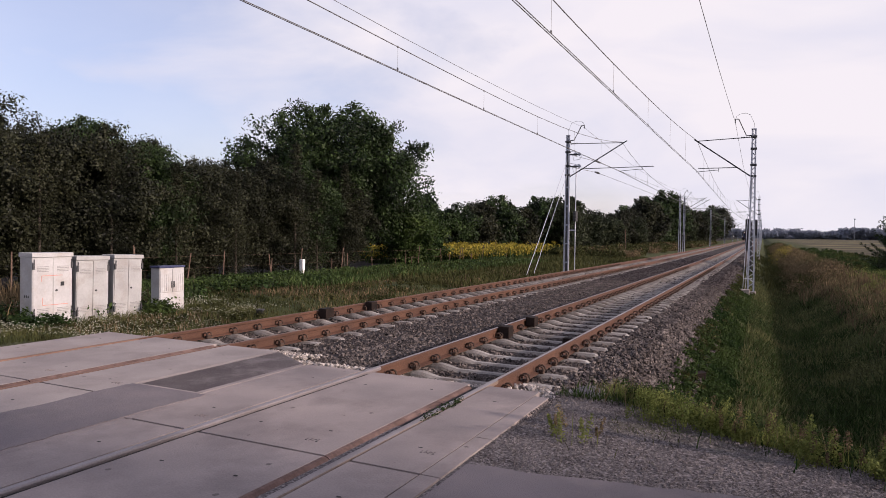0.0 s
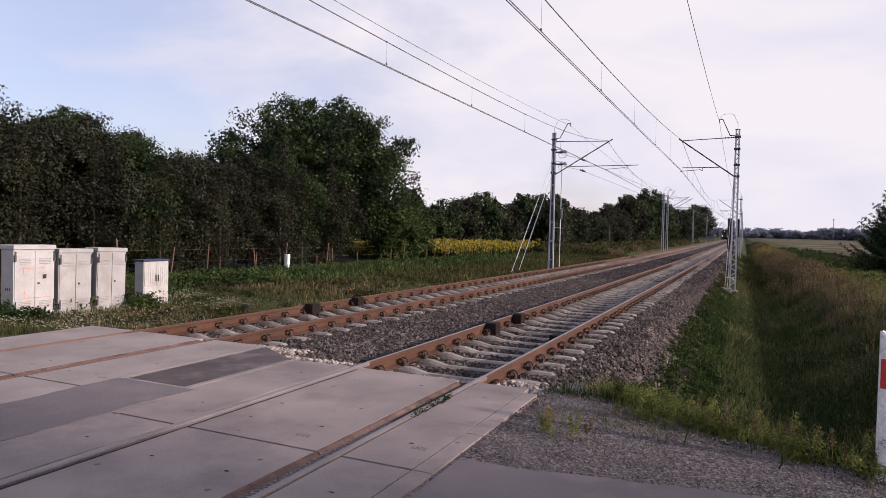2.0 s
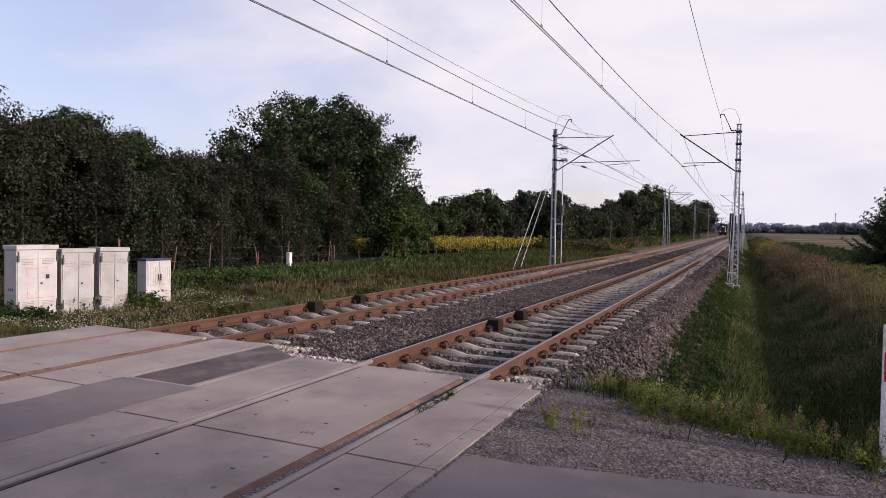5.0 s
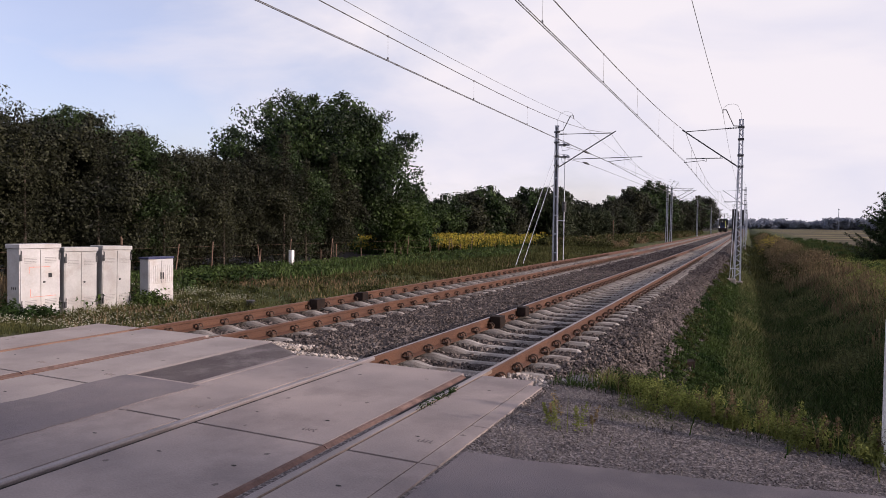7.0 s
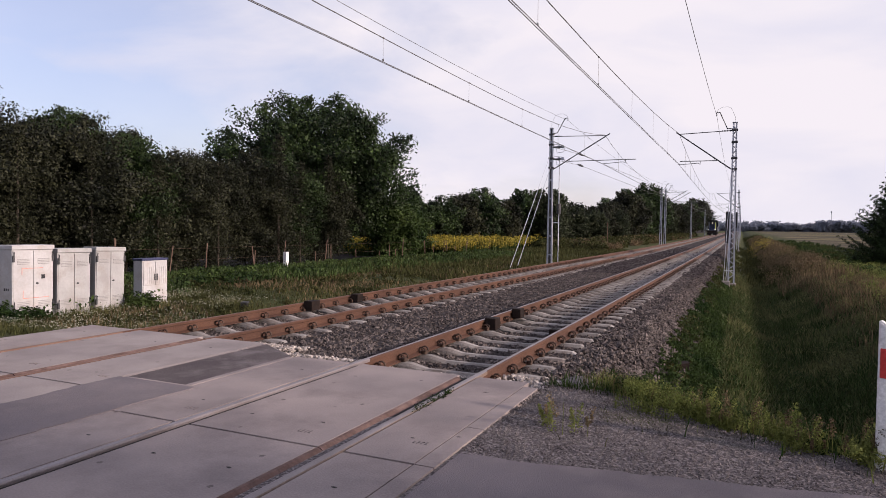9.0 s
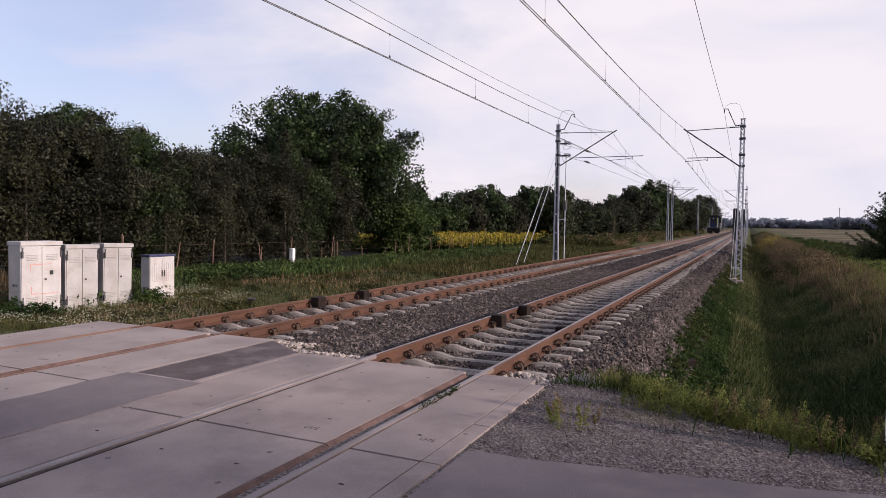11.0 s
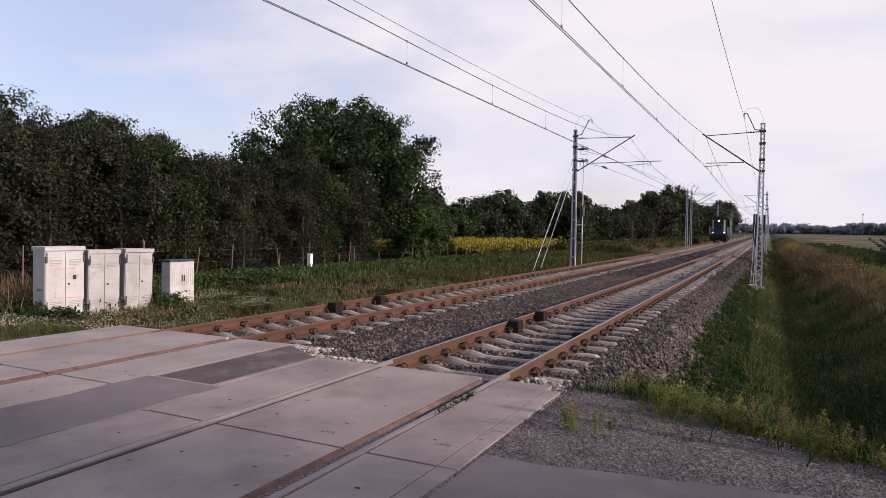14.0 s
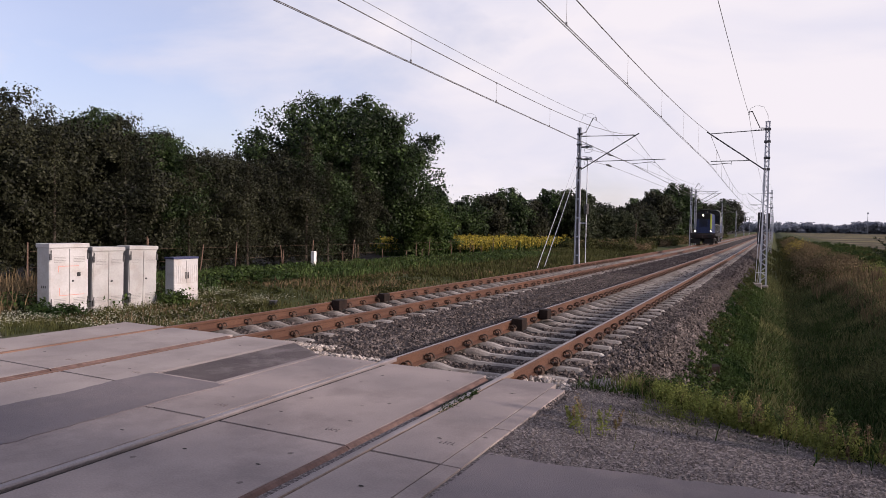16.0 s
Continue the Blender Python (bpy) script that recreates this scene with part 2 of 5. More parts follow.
RED_PAINT = mat("red_paint", (0.5, 0.03, 0.03), (0.6, 0.05, 0.04), 3, 0.5, 0.05)


def ground_material():
    m = bpy.data.materials.new("land")
    m.use_nodes = True
    n, l = m.node_tree.nodes, m.node_tree.links
    b = n["Principled BSDF"]
    b.inputs["Roughness"].default_value = 0.95
    b.inputs["Specular IOR Level"].default_value = 0.1
    geo = n.new("ShaderNodeNewGeometry")
    sep = n.new("ShaderNodeSeparateXYZ")
    l.new(geo.outputs["Position"], sep.inputs[0])

    def noise_at(scale, detail=5, stretch=None):
        t = n.new("ShaderNodeTexNoise")
        t.inputs["Scale"].default_value, t.inputs["Detail"].default_value = scale, detail
        if stretch:
            mp = n.new("ShaderNodeMapping")
            mp.inputs["Scale"].default_value = stretch
            l.new(geo.outputs["Position"], mp.inputs[0])
            l.new(mp.outputs[0], t.inputs["Vector"])
        else:
            l.new(geo.outputs["Position"], t.inputs["Vector"])
        return t.outputs["Fac"]

    def ramp(src, *stops):
        r = n.new("ShaderNodeValToRGB")
        e = r.color_ramp.elements
        while len(e) < len(stops):
            e.new(0.5)
        for el, (p, c) in zip(e, stops):
            el.position, el.color = p, (*c, 1)
        l.new(src, r.inputs[0])
        return r.outputs[0]

    def step(src, lo, hi):
        r = n.new("ShaderNodeMapRange")
        r.inputs[1].default_value, r.inputs[2].default_value = lo, hi
        l.new(src, r.inputs[0])
        return r.outputs[0]

    def mix(f, a, c):
        x = n.new("ShaderNodeMix")
        x.data_type = "RGBA"
        l.new(f, x.inputs[0]), l.new(a, x.inputs[6]), l.new(c, x.inputs[7])
        return x.outputs[2]

    def times(a, c, op="MULTIPLY"):
        x = n.new("ShaderNodeMath")
        x.operation = op
        l.new(a, x.inputs[0])
        l.new(c, x.inputs[1])
        return x.outputs[0]
    grass = ramp(noise_at(0.7), (0.3, (0.032, 0.042, 0.015)), (0.55, (0.060, 0.066, 0.026)), (0.75, (0.105, 0.088, 0.045)))
    # farmland strips lie across the line of sight
    field = ramp(noise_at(0.9, 7, (0.013, 0.045, 0.0)), (0.30, (0.050, 0.062, 0.026)), (0.42, (0.095, 0.080, 0.048)),
                 (0.52, (0.055, 0.047, 0.035)), (0.60, (0.20, 0.162, 0.082)), (0.72, (0.046, 0.063, 0.025)))
    gravel = ramp(noise_at(45, 9), (0.34, (0.058, 0.049, 0.050)), (0.5, (0.140, 0.121, 0.121)), (0.66, (0.27, 0.236, 0.230)))
    # brown leaf litter with the shade under the trees mixed into its colour
    shaded_litter = ramp(noise_at(2.5, 6), (0.35, (0.012, 0.009, 0.007)), (0.65, (0.030, 0.023, 0.017)))
    far = times(step(sep.outputs[0], 13.0, 17.0), step(sep.outputs[1], 30.0, 48.0))
    c = mix(far, grass, field)
    edge = n.new("ShaderNodeMath")
    edge.operation = "MULTIPLY_ADD"
    edge.inputs[1].default_value = 1.6
    l.new(noise_at(1.6, 4), edge.inputs[0])
    l.new(sep.outputs[1], edge.inputs[2])
    near_road = step(edge.outputs[0], 7.0, 6.3)
    c = mix(near_road, c, gravel)
    # stones have rolled down beside the tracks; leaf litter lies under the hedgerow, its brown darkened to include tree
    # shade
    beside = n.new("ShaderNodeMath")
    beside.operation = "MULTIPLY_ADD"
    beside.inputs[1].default_value = 0.7
    l.new(noise_at(2.2, 4), beside.inputs[0])
    l.new(sep.outputs[0], beside.inputs[2])
    c = mix(times(step(beside.outputs[0], 2.75, 2.5), step(sep.outputs[0], -7.2, -6.9)), c, gravel)
    c = mix(step(sep.outputs[0], -15.9, -16.6), c, shaded_litter)
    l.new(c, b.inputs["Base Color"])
    bp = n.new("ShaderNodeBump")
    bp.inputs["Strength"].default_value, bp.inputs["Distance"].default_value = 0.7, 0.03
    l.new(noise_at(22, 8), bp.inputs["Height"])
    l.new(bp.outputs[0], b.inputs["Normal"])
    return m


# ---------- building helpers ----------
def part(name, bm, material, parent=None, label="", smooth=False):
    """Links a bmesh as one mesh object, under a thing where one is given."""
    me = bpy.data.meshes.new(name)
    bm.to_mesh(me)
    bm.free()
    for m in (material if isinstance(material, (list, tuple)) else [material]):
        me.materials.append(m)
    if smooth:
        me.shade_smooth()
    ob = new(name, me)
    if parent:
        ob.parent = parent
    return tagged(ob, label)


def share(name, me, parent, m):
    ob = new(name, me)
    ob.parent = parent
    ob.matrix_basis = m
    return ob


def thing(name, label, category, m=None, group="", kind=""):
    ob = new(name)
    ob.empty_display_size = 0.2
    if m is not None:
        ob.matrix_basis = m
    return tagged(ob, label, category, group, kind)


def box(bm, x0, x1, y0, y1, z0, z1, bevel=0.0, mi=0):
    made = bmesh.ops.create_cube(bm, size=1.0, matrix=Matrix.Translation(((x0 + x1) / 2, (y0 + y1) / 2, (z0 + z1) / 2)) @ Matrix.Diagonal((x1 - x0, y1 - y0, z1 - z0, 1)))
    vs = made["verts"]
    fs = list({f for v in vs for f in v.link_faces})
    for f in fs:
        f.material_index = mi
    if bevel:
        bmesh.ops.bevel(bm, geom=list({e for v in vs for e in v.link_edges}), offset=bevel, segments=2, profile=0.5, affect="EDGES", clamp_overlap=True)
    return bm


def boxed(*a, **k):
    return box(bmesh.new(), *a, **k)


def tube(bm, a, b, r0, r1=None, sides=8, caps=True, mi=0):
    """A tapered rod from a to b."""
    a, b = Vector(a), Vector(b)
    q = (b - a).to_track_quat("Z", "Y").to_matrix().to_4x4()
    made = bmesh.ops.create_cone(bm, cap_ends=caps, segments=sides, radius1=r0, radius2=r0 if r1 is None else r1, depth=(b - a).length,
                                 matrix=Matrix.Translation((a + b) / 2) @ q)
    for v in made["verts"]:
        for f in v.link_faces:
            f.material_index = mi
    return bm


def rods(path, r, sides=6, bm=None):
    """A bent round bar along a path, in one piece."""
    bm = bm or bmesh.new()
    pts = [Vector(p) for p in path]
    rings = []
    for i, p in enumerate(pts):
        d = ((pts[min(i + 1, len(pts) - 1)] - p).normalized() + (p - pts[max(i - 1, 0)]).normalized()).normalized()
        q = d.to_track_quat("Z", "Y").to_matrix()
        rings.append([bm.verts.new(p + q @ Vector((r * math.cos(6.2832 * k / sides), r * math.sin(6.2832 * k / sides), 0))) for k in range(sides)])
    for a, b in zip(rings, rings[1:]):
        best = min(range(sides), key=lambda o: sum((a[k].co - b[(k + o) % sides].co).length for k in range(sides)))
        for k in range(sides):
            bm.faces.new((a[k], a[(k + 1) % sides], b[(k + 1 + best) % sides], b[(k + best) % sides]))
    bm.faces.new(rings[0][::-1])
    bm.faces.new(rings[-1])
    return bm


def extrude(profile, a0, a1):
    """A closed profile of (x, z) pulled along y."""
    bm = bmesh.new()
    p = [bm.verts.new((x, a0, z)) for x, z in profile]
    q = [bm.verts.new((x, a1, z)) for x, z in profile]
    k = len(p)
    for i in range(k):
        bm.faces.new((p[i], p[(i + 1) % k], q[(i + 1) % k], q[i]))
    bm.faces.new(p)
    bm.faces.new(q[::-1])
    bmesh.ops.recalc_face_normals(bm, faces=bm.faces)
    return bm


def mesh_of(name, verts, faces_size, material, parent=None):
    """A mesh from an array of vertices in runs of faces_size."""
    v = np.asarray(verts, dtype=np.float32).reshape(-1, 3)
    n = len(v) // faces_size
    me = bpy.data.meshes.new(name)
    me.vertices.add(len(v))
    me.vertices.foreach_set("co", v.ravel())
    me.loops.add(len(v))
    me.loops.foreach_set("vertex_index", np.arange(len(v), dtype=np.int32))
    me.polygons.add(n)
    me.polygons.foreach_set("loop_start", np.arange(0, len(v), faces_size, dtype=np.int32))
    me.update(calc_edges=True)
    me.validate()
    me.materials.append(material)
    ob = new(name, me)
    if parent:
        ob.parent = parent
    return ob


def ease(a, lo, hi):
    t = np.clip((np.asarray(a, float) - lo) / (hi - lo), 0, 1)
    return t * t * (3 - 2 * t)


def rise(y):
    """The line climbs gently beyond the first masts."""
    y = np.asarray(y, float)
    return 0.0055 * np.log1p(np.exp(np.clip((y - 55) / 14, -30, 30))) * 14 * (y < 450) + (y >= 450) * 0.0055 * (y - 55)


OPEN_X = [-3000, -60, -24, -16, -13.5, -10.5, -8.2, -7.0, -6.2, -5, 1.6, 2.1, 3.0, 3.9, 4.6, 5.2, 6.6, 7.6, 9.0, 16, 3000]
OPEN_Z = [-0.9, -0.8, -0.7, -0.55, -0.20, -0.38, -0.42, -0.62, -0.55, -0.5, -0.5, -0.62, -1.15, -1.70, -1.82, -1.62, -0.86, -0.62, -0.52, -0.6, -0.6]
ROAD_X = [-3000, -40, -14, -9, -6, 1.6, 5, 9, 40, 3000]
ROAD_Z = [-0.9, -0.7, -0.45, -0.25, -0.09, -0.016, -0.11, -0.3, -0.6, -0.6]


def land(x, y):
    x, y = np.asarray(x, float), np.asarray(y, float)
    o, r = np.interp(x, OPEN_X, OPEN_Z), np.interp(x, ROAD_X, ROAD_Z)
    lo = np.where(x < -4, 6.2, np.interp(x, [1.5, 2.2, 3.2, 4.5], [6.6, 6.2, 5.7, 5.35])) + 0 * y
    under = (x > -6.9) & (x < 1.5)
    lo = np.where(under, 5.0, lo)
    k = ease(y, lo, lo + np.where(under, 1.2, np.where(x < -4, 3.0, 3.4)))
    return r + (o - r) * k + rise(y)


def build_ground():
    xs = np.concatenate([[-3000, -1200, -500, -200, -110, -70], np.arange(-50, -16, 2.0), np.arange(-16, 16, 0.4), np.arange(16, 50, 3.0), [60, 90, 150, 300, 600, 1200, 3000]])
    ys = np.concatenate([[-3000, -800, -200, -60, -30, -15], np.arange(-8, 4, 1.0), np.arange(4, 14, 0.4), np.arange(14, 60, 1.5), np.arange(60, 200, 6.0), [220, 260, 320, 400, 520, 700, 1000, 1500, 2200, 3500]])
    gx, gy = np.meshgrid(xs, ys)
    gz = land(gx, gy)
    bump = np.array([[noise.noise((a * 0.6, b * 0.6, 0)) for a in xs] for b in ys])
    grass = ease(gy, 6, 9) * (np.abs(gx + 2.0) > 4.8)
    gz = gz + 0.07 * bump * grass
    v = np.stack([gx, gy, gz], -1)
    quads = np.stack([v[:-1, :-1], v[:-1, 1:], v[1:, 1:], v[1:, :-1]], 2)
    k = len(xs)
    me = bpy.data.meshes.new("ground")
    idx = np.arange(v.shape[0] * v.shape[1]).reshape(len(ys), k)
    f = np.stack([idx[:-1, :-1], idx[:-1, 1:], idx[1:, 1:], idx[1:, :-1]], -1).reshape(-1, 4)
    me.from_pydata(v.reshape(-1, 3).tolist(), [], f.tolist())
    me.shade_smooth()
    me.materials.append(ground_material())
    tagged(new("ground", me), "grassy ground with a ditch, gravel shoulder and far fields", "ground", kind="structure")


build_ground()

# ---------- road and crossing ----------
FAR_X = -4.165                   # centre of the second track
END_NEAR, END_FAR = 6.51, 7.05   # where the crossing slabs end
GAUGE = 0.75


def build_road():
    bm = bmesh.new()
    # the road's edge towards the gravel is ragged
    xs = np.arange(1.54, 14.1, 0.06)
    edge = [min(4.62, 4.20 + 0.17 * (x - 1.5)) + 0.07 * noise.noise((x * 1.6, 0, 7)) + 0.035 * noise.noise((x * 9, 0, 2)) for x in xs]
    hi = [bm.verts.new((x, y, -0.009)) for x, y in zip(xs, edge)]
    lo = [bm.verts.new((x, y + 0.02, -0.2)) for x, y in zip(xs, edge)]
    back = [bm.verts.new((x, -30, -0.009)) for x in xs]
    for i in range(len(xs) - 1):
        bm.faces.new((hi[i], back[i], back[i + 1], hi[i + 1]))
        bm.faces.new((lo[i], hi[i], hi[i + 1], lo[i + 1]))
    bmesh.ops.recalc_face_normals(bm, faces=bm.faces)
    box(bm, -30, -5.92, -30, 5.4, -0.32, -0.06, 0.02)
    part("road", bm, ASPHALT)
    tagged(bpy.data.objects["road"], "worn grey asphalt road leading over the tracks", "road", kind="structure")
    bm = bmesh.new()
    ys = np.concatenate([np.arange(-30, 0, 1.0), np.arange(0, 4.8, 0.05), [4.78]])
    left = [bm.verts.new((-2.50 + 0.05 * noise.noise((0, y * 1.7, 1)) + 0.02 * noise.noise((0, y * 8, 5)), y, 0.003)) for y in ys]
    right = [bm.verts.new((-1.50 + 0.07 * noise.noise((4, y * 1.4, 1)) + 0.025 * noise.noise((4, y * 8, 5)), y, 0.003)) for y in ys]
    for i in range(len(ys) - 1):
        bm.faces.new((left[i], right[i], right[i + 1], left[i + 1]))
    low = bmesh.ops.extrude_face_region(bm, geom=list(bm.faces))
    for v in low["geom"]:
        if isinstance(v, bmesh.types.BMVert):
            v.co.z = -0.01 if abs(v.co.x + 2.0) > 0.45 else -0.2
    bmesh.ops.recalc_face_normals(bm, faces=bm.faces)
    tagged(part("asphalt_strip", bm, ASPHALT), "grey asphalt strip between the two tracks", "asphalt", kind="structure")
    bm = bmesh.new()
    p = [(-2.47, 4.82), (-1.62, 4.80), (-1.64, 6.50), (-2.47, 7.02)]
    top = [bm.verts.new((x, y, -0.006)) for x, y in p]
    low = [bm.verts.new((x, y, -0.3)) for x, y in p]
    bm.faces.new(top)
    for i in range(4):
        bm.faces.new((top[i], low[i], low[(i + 1) % 4], top[(i + 1) % 4]))
    bmesh.ops.recalc_face_normals(bm, faces=bm.faces)
    tagged(part("asphalt_patch", bm, PATCH), "fresh dark asphalt patch beside the slabs", "asphalt", kind="structure")
    rim = bmesh.new()
    box(rim, -2.47, -1.58, 4.775, 4.835, -0.2, -0.003, 0.003)
    box(rim, -2.50, -2.44, 4.84, 7.0, -0.2, -0.003, 0.003)
    box(rim, -1.655, -1.58, 4.84, 6.46, -0.2, -0.003, 0.003)
    tagged(part("patch_edge", rim, CONCRETE), "pale concrete strip edging the dark patch", "edging", kind="structure")


jig = random.Random(4)


def slab(x0, x1, y0, y1, mat_, root, lip=0, top=0.0):
    """One crossing slab with lifting holes; lip: rusty steel edge on its right (1) or left (-1)."""
    bm = boxed(x0, x1, y0 + 0.014, y1 - 0.014, -0.2, top, 0.003)
    ob = part("crossing_slab", bm, mat_, root)
    cx, w = (x0 + x1) / 2, x1 - x0
    bm = bmesh.new()
    for fx in ((-0.28, 0.28) if w > 1 else (0.05,)):
        for fy in (0.2, 0.8):
            bmesh.ops.create_circle(bm, cap_ends=True, segments=10, radius=0.014, matrix=Matrix.Translation((cx + (fx + jig.uniform(-0.03, 0.03)) * w, y0 + (fy + jig.uniform(-0.04, 0.04)) * (y1 - y0), top + 0.003)) @ Matrix.Diagonal((1.5, 0.7, 1, 1)))
    part("lifting_hole", bm, RUBBER, ob, "dark lifting holes")
    bm = bmesh.new()
    mx, my = cx + jig.uniform(0.1, 0.25) * w, y0 + jig.uniform(0.18, 0.4)
    for i in range(4):
        box(bm, mx + i * 0.032, mx + i * 0.032 + 0.007, my, my + 0.045 + 0.015 * (i % 2), top - 0.002, top + 0.003)
        box(bm, mx + i * 0.032 + 0.007, mx + i * 0.032 + 0.02, my + 0.02 * (i % 3), my + 0.02 * (i % 3) + 0.007, top - 0.002, top + 0.003)
    part("cast_mark", bm, MARK, ob, "unreadable cast marks")
    part("joint_filler", boxed(x0, x1, y0 - 0.012, y0 + 0.012, -0.1, top - 0.035), RUBBER, ob, "dark dirt in the joint")
    if lip:
        e = x1 if lip > 0 else x0
        bm = extrude([(e, -0.16), (e, top - 0.003), (e + lip * 0.025, top - 0.005), (e + lip * 0.065, top - 0.032), (e + lip * 0.068, -0.16)], y0 + 0.006, y1 - 0.006 if y1 < END_NEAR else y1 - 0.10)
        part("steel_edge", bm, RUSTLIP, ob, "rusty steel edge")


def build_crossing():
    root = thing("level_crossing", "precast concrete slab level crossing between the rails", "level crossing", kind="structure")
    cuts = [END_NEAR - 2.63 * i for i in range(8)]
    for y1, y0 in zip(cuts, cuts[1:]):
        slab(-0.625, 0.580, y0, y1, CONCRETE, root, 1)
        slab(0.806, 1.350, y0, y1, CONCRETE, root)
        slab(-1.405, -0.797, y0, y1, CONCRETE, root)
        part("gutter_strip", boxed(-1.57, -1.417, y0 + 0.01, y1 - 0.01, -0.2, -0.004, 0.006), CONCRETE, root)
        for k0, k1 in ((y0, y0 + 0.92), (y0 + 0.92, y1 - 0.2 if y1 == END_NEAR else y1)):
            part("kerb_strip", boxed(1.360, 1.505, k0 + 0.007, k1 - 0.007, -0.2, 0.0, 0.003), CONCRETE, root)
    cuts = [END_FAR - 2.69 * i for i in range(8)]
    for y1, y0 in zip(cuts, cuts[1:]):
        slab(FAR_X - 0.640, FAR_X + 0.585, y0, y1, CONCRETE_FAR, root, 1)
        slab(FAR_X + 0.80, FAR_X + 1.68, y0, y1, CONCRETE_FAR, root)
        slab(FAR_X - 1.68, FAR_X - 0.795, y0, y1, CONCRETE_FAR, root)
    for c, e in ((0, END_NEAR), (FAR_X, END_FAR)):
        for s in (-1, 1):
            part("groove", boxed(c + s * 0.745 - 0.16, c + s * 0.745 + 0.16, -16, e, -0.2, -0.03), RUBBER if c == 0 else RUST_GROOVE, root)


build_road()
build_crossing()

# ---------- tracks ----------
RAIL = [(-0.075, -0.172), (0.075, -0.172), (0.075, -0.160), (0.012, -0.138), (0.010, -0.050), (0.034, -0.040), (0.036, -0.012), (0.031, -0.003), (0.020, 0.0),
        (-0.020, 0.0), (-0.031, -0.003), (-0.036, -0.012), (-0.034, -0.040), (-0.010, -0.050), (-0.012, -0.138), (-0.075, -0.160)]


def rail(x, head, root, gauge_side):
    """A rail that follows the climb of the line."""
    ys = [-40, 0, 6.8, 20, 40, 50, 60, 75, 90, 110, 140, 180, 240, 320, 420, 520]
    bm = bmesh.new()
    rings = [[bm.verts.new((x + a, y, z + float(rise(y)))) for a, z in RAIL] for y in ys]
    k = len(RAIL)
    gauge = (5, 6, 7) if gauge_side > 0 else (9, 10, 11)
    for r, s in zip(rings, rings[1:]):
        paved = r[0].co.y < 6
        for i in range(k):
            f = bm.faces.new((r[i], r[(i + 1) % k], s[(i + 1) % k], s[i]))
            if i == 8 or (paved and i in (7, 9, *gauge)):
                f.material_index = 1
            elif (paved and i in (5, 6, 10, 11)):
                f.material_index = 2
    bmesh.ops.recalc_face_normals(bm, faces=bm.faces)
    part("rail", bm, [RAIL_RUST, head, RAIL_EDGE if head is RAIL_TOP else RAIL_RUST], root, "rusty steel rail")


def sleeper_mesh():
    """Concrete sleeper: seats under the rails, waist in the middle."""
    xs = [(-1.19, 0.0), (-1.14, 0.03), (-1.0, 0.035), (-0.55, 0.03), (-0.32, -0.02), (0.32, -0.02), (0.55, 0.03), (1.0, 0.035), (1.14, 0.03), (1.19, 0.0)]
    bm = bmesh.new()
    rings = []
    for x, z in xs:
        w = 0.075 if abs(x) > 0.4 else 0.062
        rings.append([bm.verts.new(c) for c in ((x, -w - 0.04, -0.16), (x, -w, z - 0.035), (x, -w + 0.025, z), (x, w - 0.025, z), (x, w, z - 0.035), (x, w + 0.04, -0.16))])
    for r, s in zip(rings, rings[1:]):
        for i in range(5):
            bm.faces.new((r[i], r[i + 1], s[i + 1], s[i]))
    bm.faces.new(rings[0])
    bm.faces.new(rings[-1][::-1])
    bmesh.ops.recalc_face_normals(bm, faces=bm.faces)
    me = bpy.data.meshes.new("sleeper")
    bm.to_mesh(me)
    bm.free()
    me.materials.append(SLEEPER)
    return me


def clip_mesh():
    """Spring clip: shoulder and two bent loops of round bar."""
    bm = bmesh.new()
    box(bm, -0.03, 0.03, -0.045, 0.045, -0.02, 0.03, 0.008)
    for s in (-1, 1):
        loop = [(0.05 * math.cos(a) - 0.02, s * 0.045, 0.035 + 0.045 * math.sin(a)) for a in np.linspace(-0.9, 3.6, 7)]
        rods(loop, 0.012, 5, bm)
    tube(bm, (-0.06, -0.045, 0.01), (-0.06, 0.045, 0.01), 0.011, sides=5)
    me = bpy.data.meshes.new("clip")
    bm.to_mesh(me)
    bm.free()
    me.materials.append(CLIP)
    return me


SLEEPER_ME, CLIP_ME = sleeper_mesh(), clip_mesh()


def build_track(c, first, head, label):
    root = thing("railway_track", label, "railway track", kind="structure")
    rail(c - GAUGE, head, root, 1)
    rail(c + GAUGE, head, root, -1)
    rnd = random.Random(int(10 - c))
    far = []
    for i in range(520):
        y = first + 0.6 * i
        m = Matrix.Translation((c + rnd.uniform(-0.02, 0.02), y, -0.203 + float(rise(y)))) @ Matrix.Rotation(rnd.uniform(-0.012, 0.012), 4, "Z")
        if i < 110:
            sl = share("sleeper", SLEEPER_ME, root, m)
            if i < 60:
                for s, side in ((-GAUGE, -1), (-GAUGE, 1), (GAUGE, -1), (GAUGE, 1)):
                    share("rail_clip", CLIP_ME, sl, Matrix.Translation((s + side * 0.095, 0, 0.055)) @ Matrix.Rotation(0 if side > 0 else math.pi, 4, "Z"))
        else:
            far.append(m)
    base = np.array([v.co[:] for v in SLEEPER_ME.vertices])
    tri = []
    for p in SLEEPER_ME.polygons:
        if len(p.vertices) == 4:
            tri.append(list(p.vertices))
    tri = np.array(tri)
    out = []
    for m in far:
        mm = np.array(m)
        out.append((base @ mm[:3, :3].T + mm[:3, 3])[tri].reshape(-1, 3))
    tagged(mesh_of("far_sleepers", np.concatenate(out), 4, SLEEPER, root), kind="stuff")


build_track(0.0, END_NEAR + 0.45, RAIL_TOP, "straight railway track with rusty rails on concrete sleepers")
